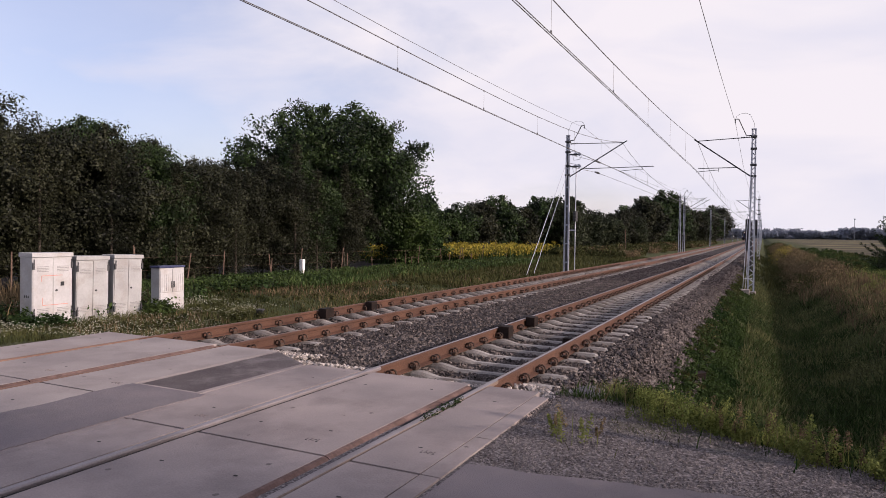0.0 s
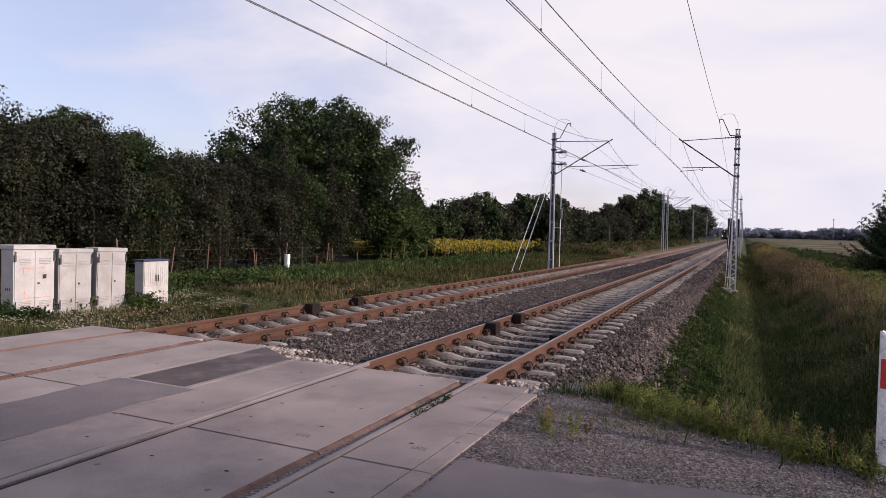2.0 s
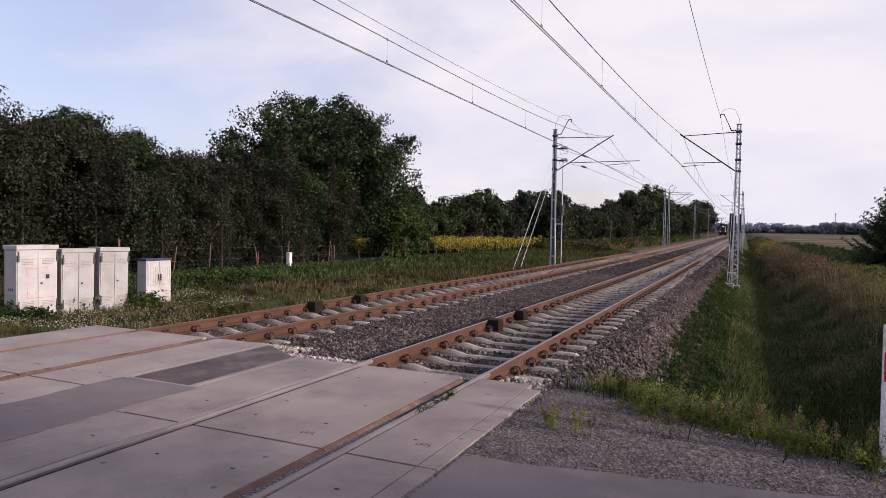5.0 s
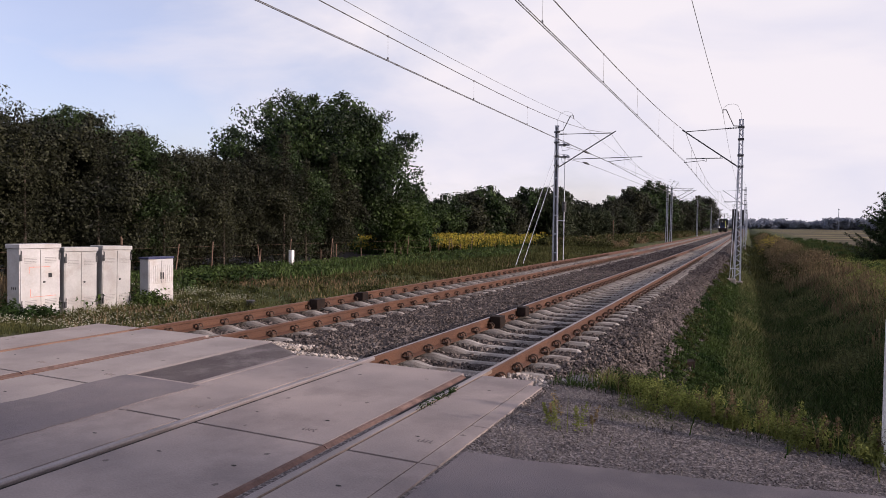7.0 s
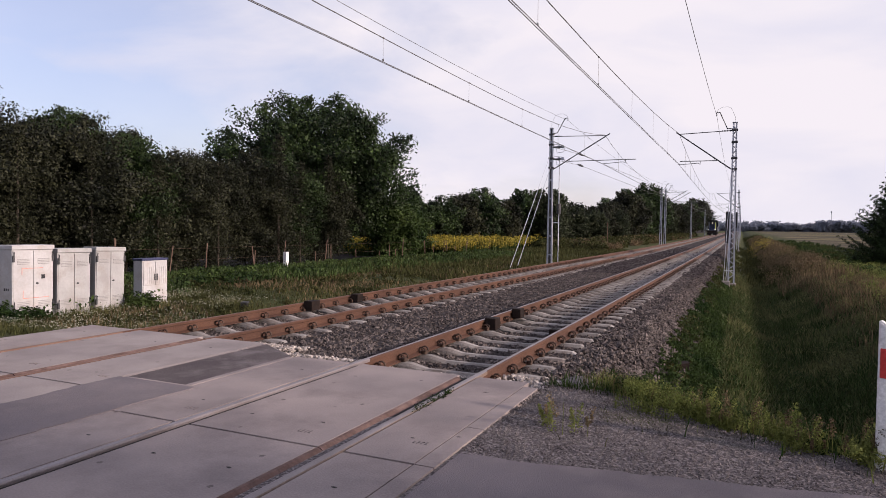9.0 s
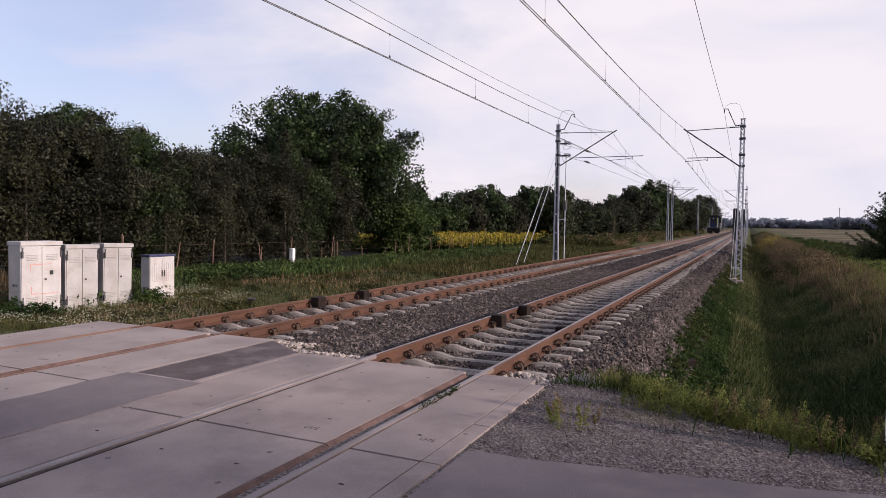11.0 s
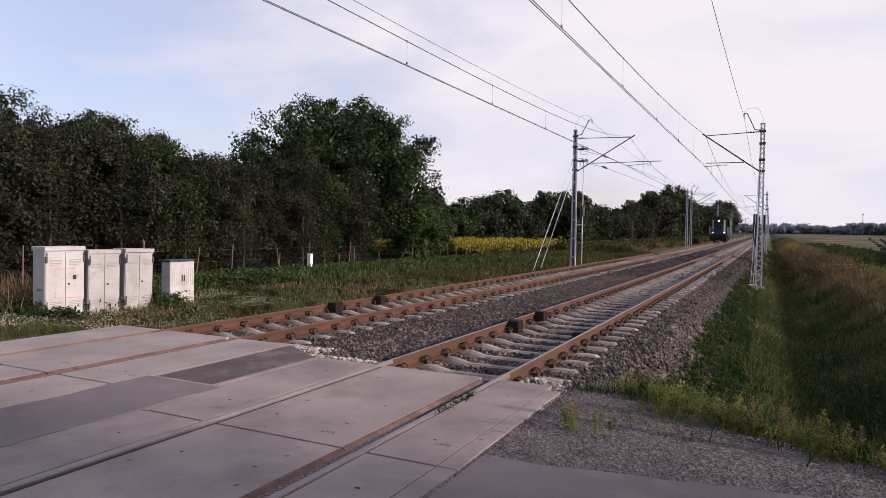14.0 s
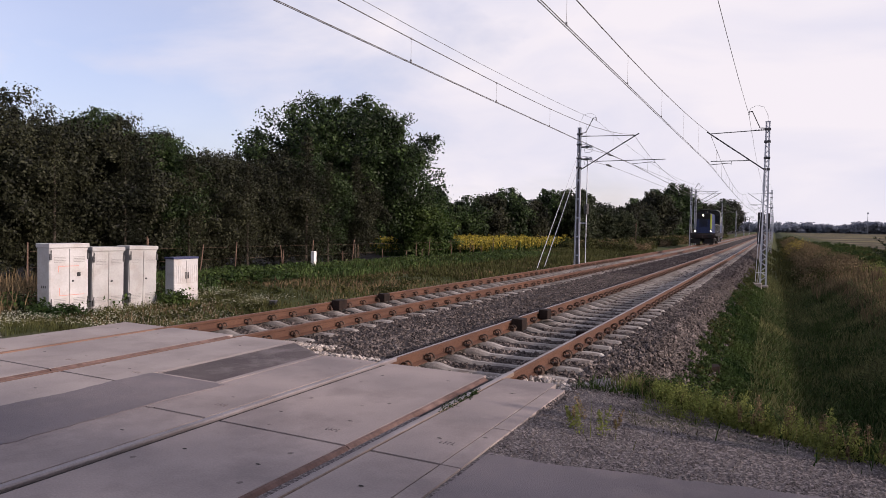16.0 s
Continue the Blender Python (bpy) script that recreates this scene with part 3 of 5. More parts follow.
build_track(FAR_X, END_FAR + 0.45, RAIL_TOP_FAR, "second railway track with orange rusty rails on concrete sleepers")


def bed_z(x):
    return np.interp(x, [-6.75, -5.75, -5.05, -4.75, -3.58, -3.28, -2.1, -0.88, -0.58, 0.58, 0.88, 1.7, 2.35], [-0.66, -0.24, -0.205, -0.258, -0.258, -0.205, -0.21, -0.205, -0.258, -0.258, -0.200, -0.24, -0.78])


def build_ballast():
    xs = np.concatenate([np.arange(-6.75, 2.36, 0.175), [2.36]])
    ys = np.concatenate([np.arange(6.3, 30, 0.3), np.arange(30, 120, 3.0), [140, 180, 240, 320, 420, 520]])
    v = [(x, y, float(bed_z(x) + rise(y)) + 0.025 * noise.noise((x * 3, y * 3, 0))) for y in ys for x in xs]
    k = len(xs)
    f = [(j * k + i, j * k + i + 1, (j + 1) * k + i + 1, (j + 1) * k + i) for j in range(len(ys) - 1) for i in range(k - 1)]
    me = bpy.data.meshes.new("ballast_bed")
    me.from_pydata(v, [], f)
    me.materials.append(BALLAST)
    bed = tagged(new("ballast_bed", me), "grey-brown crushed stone ballast under both tracks", "ballast", kind="stuff")
    # loose stones on the bed
    rng = np.random.default_rng(3)
    ico = bmesh.new()
    bmesh.ops.create_icosphere(ico, subdivisions=1, radius=1)
    iv = np.array([a.co[:] for a in ico.verts])
    it = np.array([[w.index for w in fa.verts] for fa in ico.faces])
    ico.free()

    def scatter(name, n, xr, yr, size, material, power=1.0, lift=0.0):
        x = rng.uniform(*xr, n)
        y = yr[0] + (yr[1] - yr[0]) * rng.uniform(0, 1, n) ** power
        # the sleepers' tops stay clear
        clear = np.ones(n, bool)
        for c, first in ((0.0, END_NEAR + 0.45), (FAR_X, END_FAR + 0.45)):
            off = (y - first + 0.3) % 0.6 - 0.3
            clear &= ~((np.abs(x - c) < 1.12) & (np.abs(off) < 0.085) & (y > first - 0.2))
        x, y = x[clear], y[clear]
        n = len(x)
        z = bed_z(x) + rise(y) + lift * rng.uniform(0.3, 1, n) * np.clip(1.4 - (y - yr[0]) / (yr[1] - yr[0]) * 1.4, 0, 1)
        r = rng.uniform(*size, n)[:, None, None]
        q = rng.normal(size=(n, 3, 3))
        q, _ = np.linalg.qr(q)
        pts = iv[None] * rng.uniform(0.62, 1.15, (n, len(iv), 1)) * r * rng.uniform(0.6, 1.2, (n, 1, 3))
        pts = pts @ q + np.stack([x, y, z], -1)[:, None] 
        tagged(mesh_of(name, pts[:, it].reshape(-1, 3), 3, material, bed), kind="stuff")
    scatter("stones", 34000, (-6.6, 2.3), (6.6, 30), (0.020, 0.046), STONE, 1.7)
    scatter("large_stones", 2600, (1.2, 2.35), (6.7, 22), (0.03, 0.06), STONE, 1.5)
    scatter("far_stones", 9000, (-6.6, 2.3), (28, 75), (0.035, 0.07), STONE_FAR, 1.5)
    scatter("pale_stones", 1500, (-2.4, -0.8), (6.5, 7.4), (0.022, 0.045), STONE_PALE, 1.0, 0.16)
    scatter("pale_stones", 1200, (-0.66, 0.66), (6.52, 7.4), (0.022, 0.05), STONE_PALE, 1.0, 0.16)
    scatter("pale_stones", 900, (-4.85, -2.3), (7.06, 7.9), (0.022, 0.042), STONE_PALE, 1.0, 0.12)
    scatter("pale_stones", 520, (0.85, 2.2), (6.55, 7.7), (0.02, 0.048), STONE_PALE, 1.0, 0.12)
    scatter("slope_stones", 3200, (1.25, 2.5), (6.5, 16), (0.02, 0.048), STONE, 1.4, 0.05)


build_ballast()


# ---------- overhead line ----------
def merge(bm, fn):
    fn(bm)
    return bm


def build_mast(x, y, base, top, s, tie, tip, low, reach, horn, label, web=False):
    """A lattice mast at x, y with a cantilever towards s; tip: reach of the cantilever; reach: of the registration tube."""
    root = thing("catenary_mast", label, "mast", pose(x, y, 0), group="catenary masts")
    for e in (-1, 1):
        bm = bmesh.new()
        w0, w1 = 0.165 * e, 0.105 * e
        ring = []
        for z, w in ((base, w0), (top, w1)):
            ring.append([bm.verts.new(c) for c in ((-0.06, w, z), (0.06, w, z), (0.06, w - 0.075 * e, z), (-0.06, w - 0.075 * e, z))])
        for i in range(4):
            bm.faces.new((ring[0][i], ring[0][(i + 1) % 4], ring[1][(i + 1) % 4], ring[1][i]))
        bm.faces.new(ring[1])
        bmesh.ops.rotate(bm, verts=bm.verts, cent=(0, 0, 0), matrix=Matrix.Rotation(radians(90), 3, "Z"))
        bmesh.ops.recalc_face_normals(bm, faces=bm.faces)
        part("leg", bm, GALV, root)
    if web:
        part("web_plate", boxed(-0.06, 0.06, -0.018, 0.018, base, top - 0.02), DARKSTEEL, root, "dark recessed web between the flanges")
    bm = bmesh.new()
    n = 0 if web else int((top - base) / 0.24)
    for f in (-0.05, 0.05):
        for i in range(n):
            z0, z1 = base + 0.2 + i * 0.24, base + 0.2 + (i + 1) * 0.24
            if z1 > top:
                break
            w = 0.15 - 0.06 * (z0 - base) / (top - base)
            a, b = (w, -w) if i % 2 else (-w, w)
            tube(bm, (a, f, z0), (b, f, z1), 0.02, sides=4)
    if web:
        bm.free()
        for i in range(int((top - base) / 1.1)):
            part("batten", boxed(-0.13, 0.13, -0.05, 0.05, base + 0.5 + i * 1.1, base + 0.58 + i * 1.1), GALV, root)
    else:
        part("lattice", bm, GALV, root)
    part("cap", boxed(-0.12, 0.12, -0.09, 0.09, top, top + 0.04, 0.01), GALV, root)
    for z in (top - 0.35, top - 0.95, top - 1.75, top - 2.3):
        part("clamp_collar", boxed(-0.145, 0.145, -0.11, 0.11, z - 0.05, z + 0.05, 0.01), DARKSTEEL, root)
    part("foundation", boxed(-0.24, 0.24, -0.24, 0.24, base - 0.6, base + 0.0, 0.03), CONCRETE, root)
    part("horn", rods([(0, 0, top - 0.3), (s * 0.35, 0, top - 0.27), (s * horn * 0.82, 0, top + 0.55), (s * horn, 0, top + 0.56), (s * horn, 0, top + 0.38)], 0.028), DARKSTEEL, root, "bent dark steel horn")
    part("jumper_loop", rods([(s * horn, 0, top + 0.56)] + [(s * (horn * 0.55 + horn * 0.45 * math.cos(a)), 0, top + 0.55 + 0.28 * math.sin(a)) for a in (0.6, 1.2, 1.8, 2.4)] + [(0, 0, top + 0.3), (0, 0, top)], 0.008, 5), WIRE, root)
    bm = rods([(s * 0.1, 0, tie), (s * tip * 0.97, 0, tie - 0.08)], 0.022)
    part("top_tie", bm, DARKSTEEL, root)
    ins = bmesh.new()
    for a in np.linspace(0.2, 0.55, 6):
        tube(ins, (s * a, 0, tie - 0.004), (s * (a + 0.03), 0, tie - 0.004), 0.05, 0.03)
    part("insulator", ins, DARKSTEEL, root, "ribbed insulator")
    part("cantilever", rods([(s * 0.12, 0, low), (s * tip * 1.04, 0, tie + 0.02)], 0.032, 8), DARKSTEEL, root, "diagonal steel cantilever tube")
    za = low + 0.45
    x0 = tip * 0.3
    part("registration_tube", rods([(s * x0, 0, za), (s * reach, 0, za + 0.01)], 0.022), DARKSTEEL, root)
    part("steady_arm", rods([(s * reach * 0.88, 0, za), (s * reach * 0.88, 0, za - 0.17), (s * reach * 0.85, 0, za - 0.12), (s * reach * 0.62, 0, za - 0.2)] if reach > 3 else
                            [(s * reach * 0.62, 0, za), (s * reach * 0.62, 0, za - 0.17), (s * reach * 0.66, 0, za - 0.1), (s * (reach + 0.1), 0, za - 0.17)], 0.016), DARKSTEEL, root)
    part("hanger", rods([(s * (x0 + 0.12), 0, za), (s * (x0 + 0.12), 0, low + (tie - low) * 0.32)], 0.008, 5), WIRE, root)
    return root


MAST_R = (2.88, 36.0)
MAST_L = (-7.0, 38.0)
for k in range(6):
    dy = 60.0 * k
    yr, yl = MAST_R[1] + dy, MAST_L[1] + dy - (1.5 if k else 0)
    r0, l0 = float(rise(yr)), float(rise(yl))
    if k == 0:
        mr = build_mast(MAST_R[0], yr, -0.95, 7.05, -1, 6.68, 2.66, 4.75, 2.55, 0.86, "galvanised lattice catenary mast standing beside the ditch")
        ml = build_mast(MAST_L[0], yl, -0.40, 7.55, 1, 7.08, 3.25, 5.15, 4.85, 0.95, "galvanised twin-flange catenary mast with stays beside the track", True)
    else:
        copy_thing(mr, pose(MAST_R[0], yr, r0))
        copy_thing(ml, pose(MAST_L[0], yl, l0))
        if k == 1:
            copy_thing(ml, pose(MAST_L[0] + 0.1, yl + 4.5, l0))
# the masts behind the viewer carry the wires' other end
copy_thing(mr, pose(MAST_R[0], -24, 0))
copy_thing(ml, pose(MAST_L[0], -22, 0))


def wire_run(name, label, pts, r, material=WIRE):
    bm = rods(pts, r, 5)
    return tagged(part(name, bm, material), label, "overhead wire", group="overhead wires")


def span(x0, x1, y0, y1, z_end, sag, n=14, power=2.0):
    out = []
    for i in range(n + 1):
        u = i / n
        y = y0 + (y1 - y0) * u
        out.append((x0 + (x1 - x0) * u, y, z_end - sag * (1 - abs(2 * u - 1) ** power) + float(rise(y))))
    return out


def build_wires():
    for cx, my, zc, zk, sag, st, pw, lab in ((FAR_X, MAST_L[1], 5.33, 7.02, 1.2, 0.25, 3.4, "second track"), (0.0, MAST_R[1], 5.08, 6.62, 1.0, 0.25, 2.0, "near track")):
        for k in range(-1, 5):
            y0, y1 = my + 60 * k, my + 60 * (k + 1)
            e0, e1 = (cx - st, cx + st) if k % 2 else (cx + st, cx - st)
            for off in (-0.022, 0.022):
                wire_run("contact_wire", f"taut copper contact wire over the {lab}", span(e0 + off, e1 + off, y0, y1, zc, 0.05, 6), 0.0085 if k < 1 else 0.012)
            ca = span(e0, e1, y0, y1, zk, sag, 20, pw)
            w = wire_run("catenary_wire", f"sagging catenary wire with droppers over the {lab}", ca, 0.011 if k < 1 else 0.014)
            n = 24
            for i in range(1, n):
                u = i / n
                x, y = e0 + (e1 - e0) * u, y0 + (y1 - y0) * u
                if i % 2:
                    continue
                zz = float(rise(y))
                za, zb = zc + zz, zk - sag * (1 - abs(2 * u - 1) ** pw) + zz
                bm = rods([(x, y, za), (x, y, zb)], 0.0032 if k < 0 else 0.005, 4)
                box(bm, x - 0.012, x + 0.012, y - 0.02, y + 0.02, za - 0.02, za + 0.025)
                box(bm, x - 0.010, x + 0.010, y - 0.018, y + 0.018, zb - 0.02, zb + 0.02)
                part("dropper", bm, WIRE, w)
    for x, my, z in ((2.02, MAST_R[1], 7.45), (-6.05, MAST_L[1], 7.95)):
        for k in range(-1, 4):
            wire_run("earth_wire", "thin earth wire running along the mast horns", span(x, x, my + 60 * k, my + 60 * (k + 1), z, 0.75), 0.008 if k < 1 else 0.012)
    # anchored wires that leave the stayed mast
    for z, zz, x1 in ((6.45, 6.6, -3.9), (5.75, 5.5, -4.4)):
        w = wire_run("anchored_wire", "anchored wire with insulators leading from the stayed mast", [(-6.9, 38, z), (-6.2, 42, z), (-5.2, 70, (z + zz) / 2 - 0.1), (x1, 98, zz + 0.24)], 0.012)
        # tension wheels in a steel frame beside the mast
        for dx in (0.34, 0.56):
            bm = tube(bmesh.new(), (-6.9 + dx, 38.02, z + 0.02), (-6.9 + dx, 38.10, z + 0.02), 0.10, 0.10, 14)
            tube(bm, (-6.9 + dx, 37.97, z + 0.02), (-6.9 + dx, 38.15, z + 0.02), 0.04, 0.04, 8)
            part("tension_wheel", bm, GALV, w, "small grooved steel tension wheel")
        part("wheel_frame", rods([(-6.85, 38.0, z + 0.18), (-6.3, 38.0, z + 0.1), (-6.2, 38.0, z - 0.1), (-6.3, 38.0, z - 0.3), (-6.65, 38.0, z - 0.34), (-6.72, 38.0, z - 0.05)], 0.016, 5), GALV, w)
        part("insulator", tube(tube(bmesh.new(), (-6.22, 41.6, z), (-6.16, 42.6, z - 0.01), 0.05, 0.05, 8), (-6.18, 41.9, z), (-6.175, 42.3, z), 0.07, 0.07, 8), DARKSTEEL, w, "dark rod insulator")
        part("arm_plate", boxed(-6.95, -6.4, 37.95, 38.05, z - 0.04, z + 0.04, 0.01), DARKSTEEL, w)
    root = thing("tension_weight", "guide rod and stacked weights hanging beside the mast", "tension weight", pose(-6.52, 38.1, 0))
    part("guide_rod", rods([(0, 0, -0.5), (0, 0, 5.7)], 0.028, 6), GALV, root)
    for i in range(7):
        part("weight", tube(bmesh.new(), (0, 0, 2.55 + i * 0.085), (0, 0, 2.625 + i * 0.085), 0.13, 0.13, 12), DARKSTEEL, root)
    part("guide_bracket", boxed(-0.42, 0.05, -0.03, 0.03, 2.0, 2.06, 0.01), GALV, root)
    for gx, gy, z in ((-7.6, 32.4, 6.1), (-7.9, 34.6, 5.3)):
        bm = rods([(-7.0, 37.9, z), (gx, gy, -0.55)], 0.014, 5)
        tagged(part("mast_stay", bm, GALV), "steel stay rod anchoring the mast to the ground", "stay")


build_wires()


# ---------- things beside the line ----------
def build_signal():
    y = 55.0
    root = thing("track_signal", "black railway signal heads on a post seen from behind", "signal", pose(2.5, y, float(rise(y))))
    part("post", rods([(0.1, 0, -0.9), (0.1, 0, 3.0)], 0.06, 8), DARKSTEEL, root)
    part("signal_board", boxed(-0.33, 0.05, -0.08, 0.1, 0.75, 3.15, 0.05), BLACK, root)
    part("signal_head", boxed(0.25, 0.5, -0.08, 0.1, 1.9, 3.1, 0.05), BLACK, root)
    part("ladder", rods([(0.35, 0.1, -0.7), (0.35, 0.1, 2.0)], 0.02, 5), GALV, root)


def build_stay_block():
    z = float(land(2.62, 34.2)) + 0.12
    root = thing("stay_foundation", "white concrete block with stay rods beside the mast", "foundation", pose(2.62, 34.2, z))
    part("block", boxed(-0.24, 0.24, -0.18, 0.18, -0.3, 0.06, 0.03), CONCRETE_FAR, root)
    for dx in (-0.05, 0.06):
        part("stay_rod", rods([(dx, 0, 0.1), (0.2 + dx, 1.7, 5.6)], 0.012, 5), GALV, root)
    part("cross_bar", rods([(-0.05, -0.1, 0.55), (0.35, -0.1, 0.57)], 0.02, 5), GALV, root)


def build_cabinet(name, label, y0, y1, depth, z0, z1, paint, lean=0.0, x=-9.6, extras=""):
    """A two-door metal cabinet whose doors look towards the track."""
    w, h = y1 - y0, z1 - z0
    root = thing(name, label, "cabinet", pose(x, (y0 + y1) / 2, z0, lean, 0, 0), group="trackside cabinets")
    part("body", boxed(-depth, 0, -w / 2 + 0.015, w / 2 - 0.015, -0.15, h - 0.09, 0.008), paint, root)
    roof = boxed(-depth - 0.03, 0.035, -w / 2, w / 2, h - 0.09, h, 0.012)
    part("roof", roof, paint, root)
    for s in (-1, 1):
        a, b = sorted((s * 0.006, s * (w / 2 - 0.03)))
        door = part("door", boxed(0.0, 0.018, a, b, 0.06, h - 0.11, 0.004), paint, root)
        for zc in (h - 0.38, 0.22):
            bm = bmesh.new()
            c = (a + b) / 2
            for i in range(4):
                box(bm, 0.014, 0.026, c - 0.12, c + 0.12, zc + i * 0.032, zc + i * 0.032 + 0.012)
            part("louvre", bm, LOUVRE, door, "narrow louvre slots")
        e = s * (w / 2 - 0.035)
        for zc in (h - 0.33, 0.14):
            bm = boxed(0.01, 0.04, e - 0.02, e + 0.02, zc, zc + 0.13, 0.006)
            part("hinge", tube(bm, (0.03, e, zc + 0.04), (0.03, e - s * 0.012, zc + 0.2), 0.01, sides=6), DARKSTEEL, door, "dark steel hinge")
    part("lock", tube(bmesh.new(), (0.016, 0.07, h * 0.47), (0.034, 0.07, h * 0.47), 0.022, sides=10), DARKSTEEL, root)
    part("plinth", boxed(-depth - 0.02, 0.02, -w / 2 - 0.01, w / 2 + 0.01, -0.35, -0.02, 0.01), CONCRETE, root)
    if extras == "marks":
        bm = boxed(0.018, 0.024, 0.16, 0.235, h * 0.53, h * 0.53 + 0.085)
        part("sticker", bm, BLACK, root, "small black sticker")
        for y_, t0, t1, ya, yb in ((-0.24, 0.60, 0.68, -0.24, 0.2), (-0.22, 0.27, 0.38, -0.22, 0.32)):
            bm = boxed(0.017, 0.021, y_, y_ + 0.012, h * t0, h * t1)
            zt = h * (t1 if t0 > 0.5 else t0)
            box(bm, 0.017, 0.021, ya, yb, zt - 0.004, zt + 0.008)
            part("scrawl", bm, GRAFFITI, root, "faded red scrawl")
        bm = bmesh.new()
        for i in range(3):
            box(bm, -0.24 + i * 0.06, -0.22 + i * 0.06, -w / 2 + 0.008, -w / 2 + 0.016, h * 0.38, h * 0.38 + 0.05)
        part("side_marks", bm, BLACK, root, "black smudged marks")
    return root


def build_small_cabinet():
    w, d, h = 0.74, 0.30, 1.06
    root = thing("junction_box", "white ribbed plastic junction box with a dark blue lid", "cabinet", pose(-9.6, 11.62, -0.30), group="trackside cabinets")
    part("body", boxed(-d, 0, -w / 2, w / 2, -0.3, h - 0.05, 0.012), CAB_WHITE, root)
    part("lid", boxed(-d - 0.02, 0.02, -w / 2 - 0.02, w / 2 + 0.02, h - 0.05, h, 0.012), LID_BLUE, root, "dark blue lid")
    for s in (-1, 1):
        a, b = sorted((s * 0.006, s * (w / 2 - 0.02)))
        door = part("door", boxed(0, 0.016, a, b, 0.42, h - 0.08, 0.004), CAB_WHITE, root)
        for i in range(5):
            c = a + 0.04 + i * (b - a - 0.08) / 4
            part("rib", boxed(0.014, 0.024, c - 0.009, c + 0.009, 0.45, h - 0.2, 0.003), CAB_WHITE, door)
        part("handle", boxed(0.016, 0.045, s * 0.035 - 0.012, s * 0.035 + 0.012, h * 0.5, h * 0.5 + 0.16, 0.006), DARKSTEEL, door, "dark handle")
    part("lower_panel", boxed(0, 0.014, -w / 2 + 0.02, w / 2 - 0.02, 0.0, 0.40, 0.004), CAB_WHITE, root)


LOUVRE = mat("louvre_grey", (0.26, 0.25, 0.25), (0.33, 0.32, 0.32), 5, 0.6, 0.0)
LID_BLUE = mat("blue_lid_plastic", (0.03, 0.035, 0.09), (0.05, 0.055, 0.12), 5, 0.5, 0.05)
build_cabinet("switch_cabinet", "tall white trackside cabinet with red scrawl on its doors", 8.17, 9.04, 0.38, -0.32, 1.13, CAB_WHITE, extras="marks")
build_cabinet("switch_cabinet", "pale grey two-door trackside cabinet in the grass", 9.09, 9.88, 0.36, -0.36, 1.045, CAB_GREY, -0.6)
build_cabinet("switch_cabinet", "pale grey two-door trackside cabinet leaning slightly", 9.97, 10.74, 0.36, -0.36, 1.055, CAB_GREY, -1.3)
build_small_cabinet()


SENSOR = mat("grimy_sensor_housing", (0.011, 0.007, 0.006), (0.024, 0.014, 0.011), 6, 0.8, 0.1, spec=0.2)


def sensor(x, y, z, sx, sy, sz, label):
    root = thing("wheel_sensor", label, "track sensor", pose(x, y, z), group="wheel sensors")
    part("housing", boxed(-sx / 2, sx / 2, -sy / 2, sy / 2, -sz / 2, sz / 2, 0.012), SENSOR, root)
    part("mounting", rods([(-sx / 2, 0, -sz / 2 + 0.02), (-sx / 2 - 0.08, 0, -sz / 2 + 0.0)], 0.02, 6), DARKSTEEL, root)
    part("cable", rods([(sx / 2, 0, -sz / 2 + 0.02), (sx / 2 + 0.08, 0.05, -sz / 2 - 0.03), (sx / 2 + 0.2, 0.1, -sz / 2 - 0.05)], 0.012, 6), BLACK, root)


sensor(-0.60, 10.75, -0.06, 0.20, 0.24, 0.20, "black wheel sensor box clamped to the rail")
sensor(-0.62, 12.25, -0.05, 0.18, 0.24, 0.18, "black wheel sensor box clamped to the rail")
sensor(0.52, 10.7, -0.13, 0.16, 0.20, 0.12, "low black sensor box beside the rail")
sensor(FAR_X - 0.58, 11.25, -0.05, 0.20, 0.28, 0.20, "black wheel sensor box on the rusty rail")
sensor(FAR_X - 0.58, 13.0, -0.05, 0.18, 0.24, 0.18, "black wheel sensor box on the rusty rail")
sensor(FAR_X + 0.45, 14.6, -0.14, 0.30, 0.24, 0.10, "low black sensor box beside the rail")


def build_delineator():
    root = thing("roadside_delineator", "white roadside delineator post with a red reflector band", "delineator", pose(4.27, 5.50, -0.18, 0, 0, -20))
    prof = [(-0.06, 0), (0.06, 0), (0.06, 1.07), (-0.06, 1.15)]
    bm = bmesh.new()
    f = [bm.verts.new((x, -0.04, z)) for x, z in prof]
    b = [bm.verts.new((x, 0.04, z)) for x, z in prof]
    bm.faces.new(f), bm.faces.new(b[::-1])
    for i in range(4):
        bm.faces.new((f[i], b[i], b[(i + 1) % 4], f[(i + 1) % 4]))
    bmesh.ops.recalc_face_normals(bm, faces=bm.faces)
    bmesh.ops.bevel(bm, geom=list(bm.edges), offset=0.012, segments=2, affect="EDGES")
    part("post", bm, WHITE_PAINT, root)
    part("red_band", boxed(-0.045, 0.055, -0.047, -0.03, 0.74, 0.95, 0.006), RED_PAINT, root, "red reflector band")


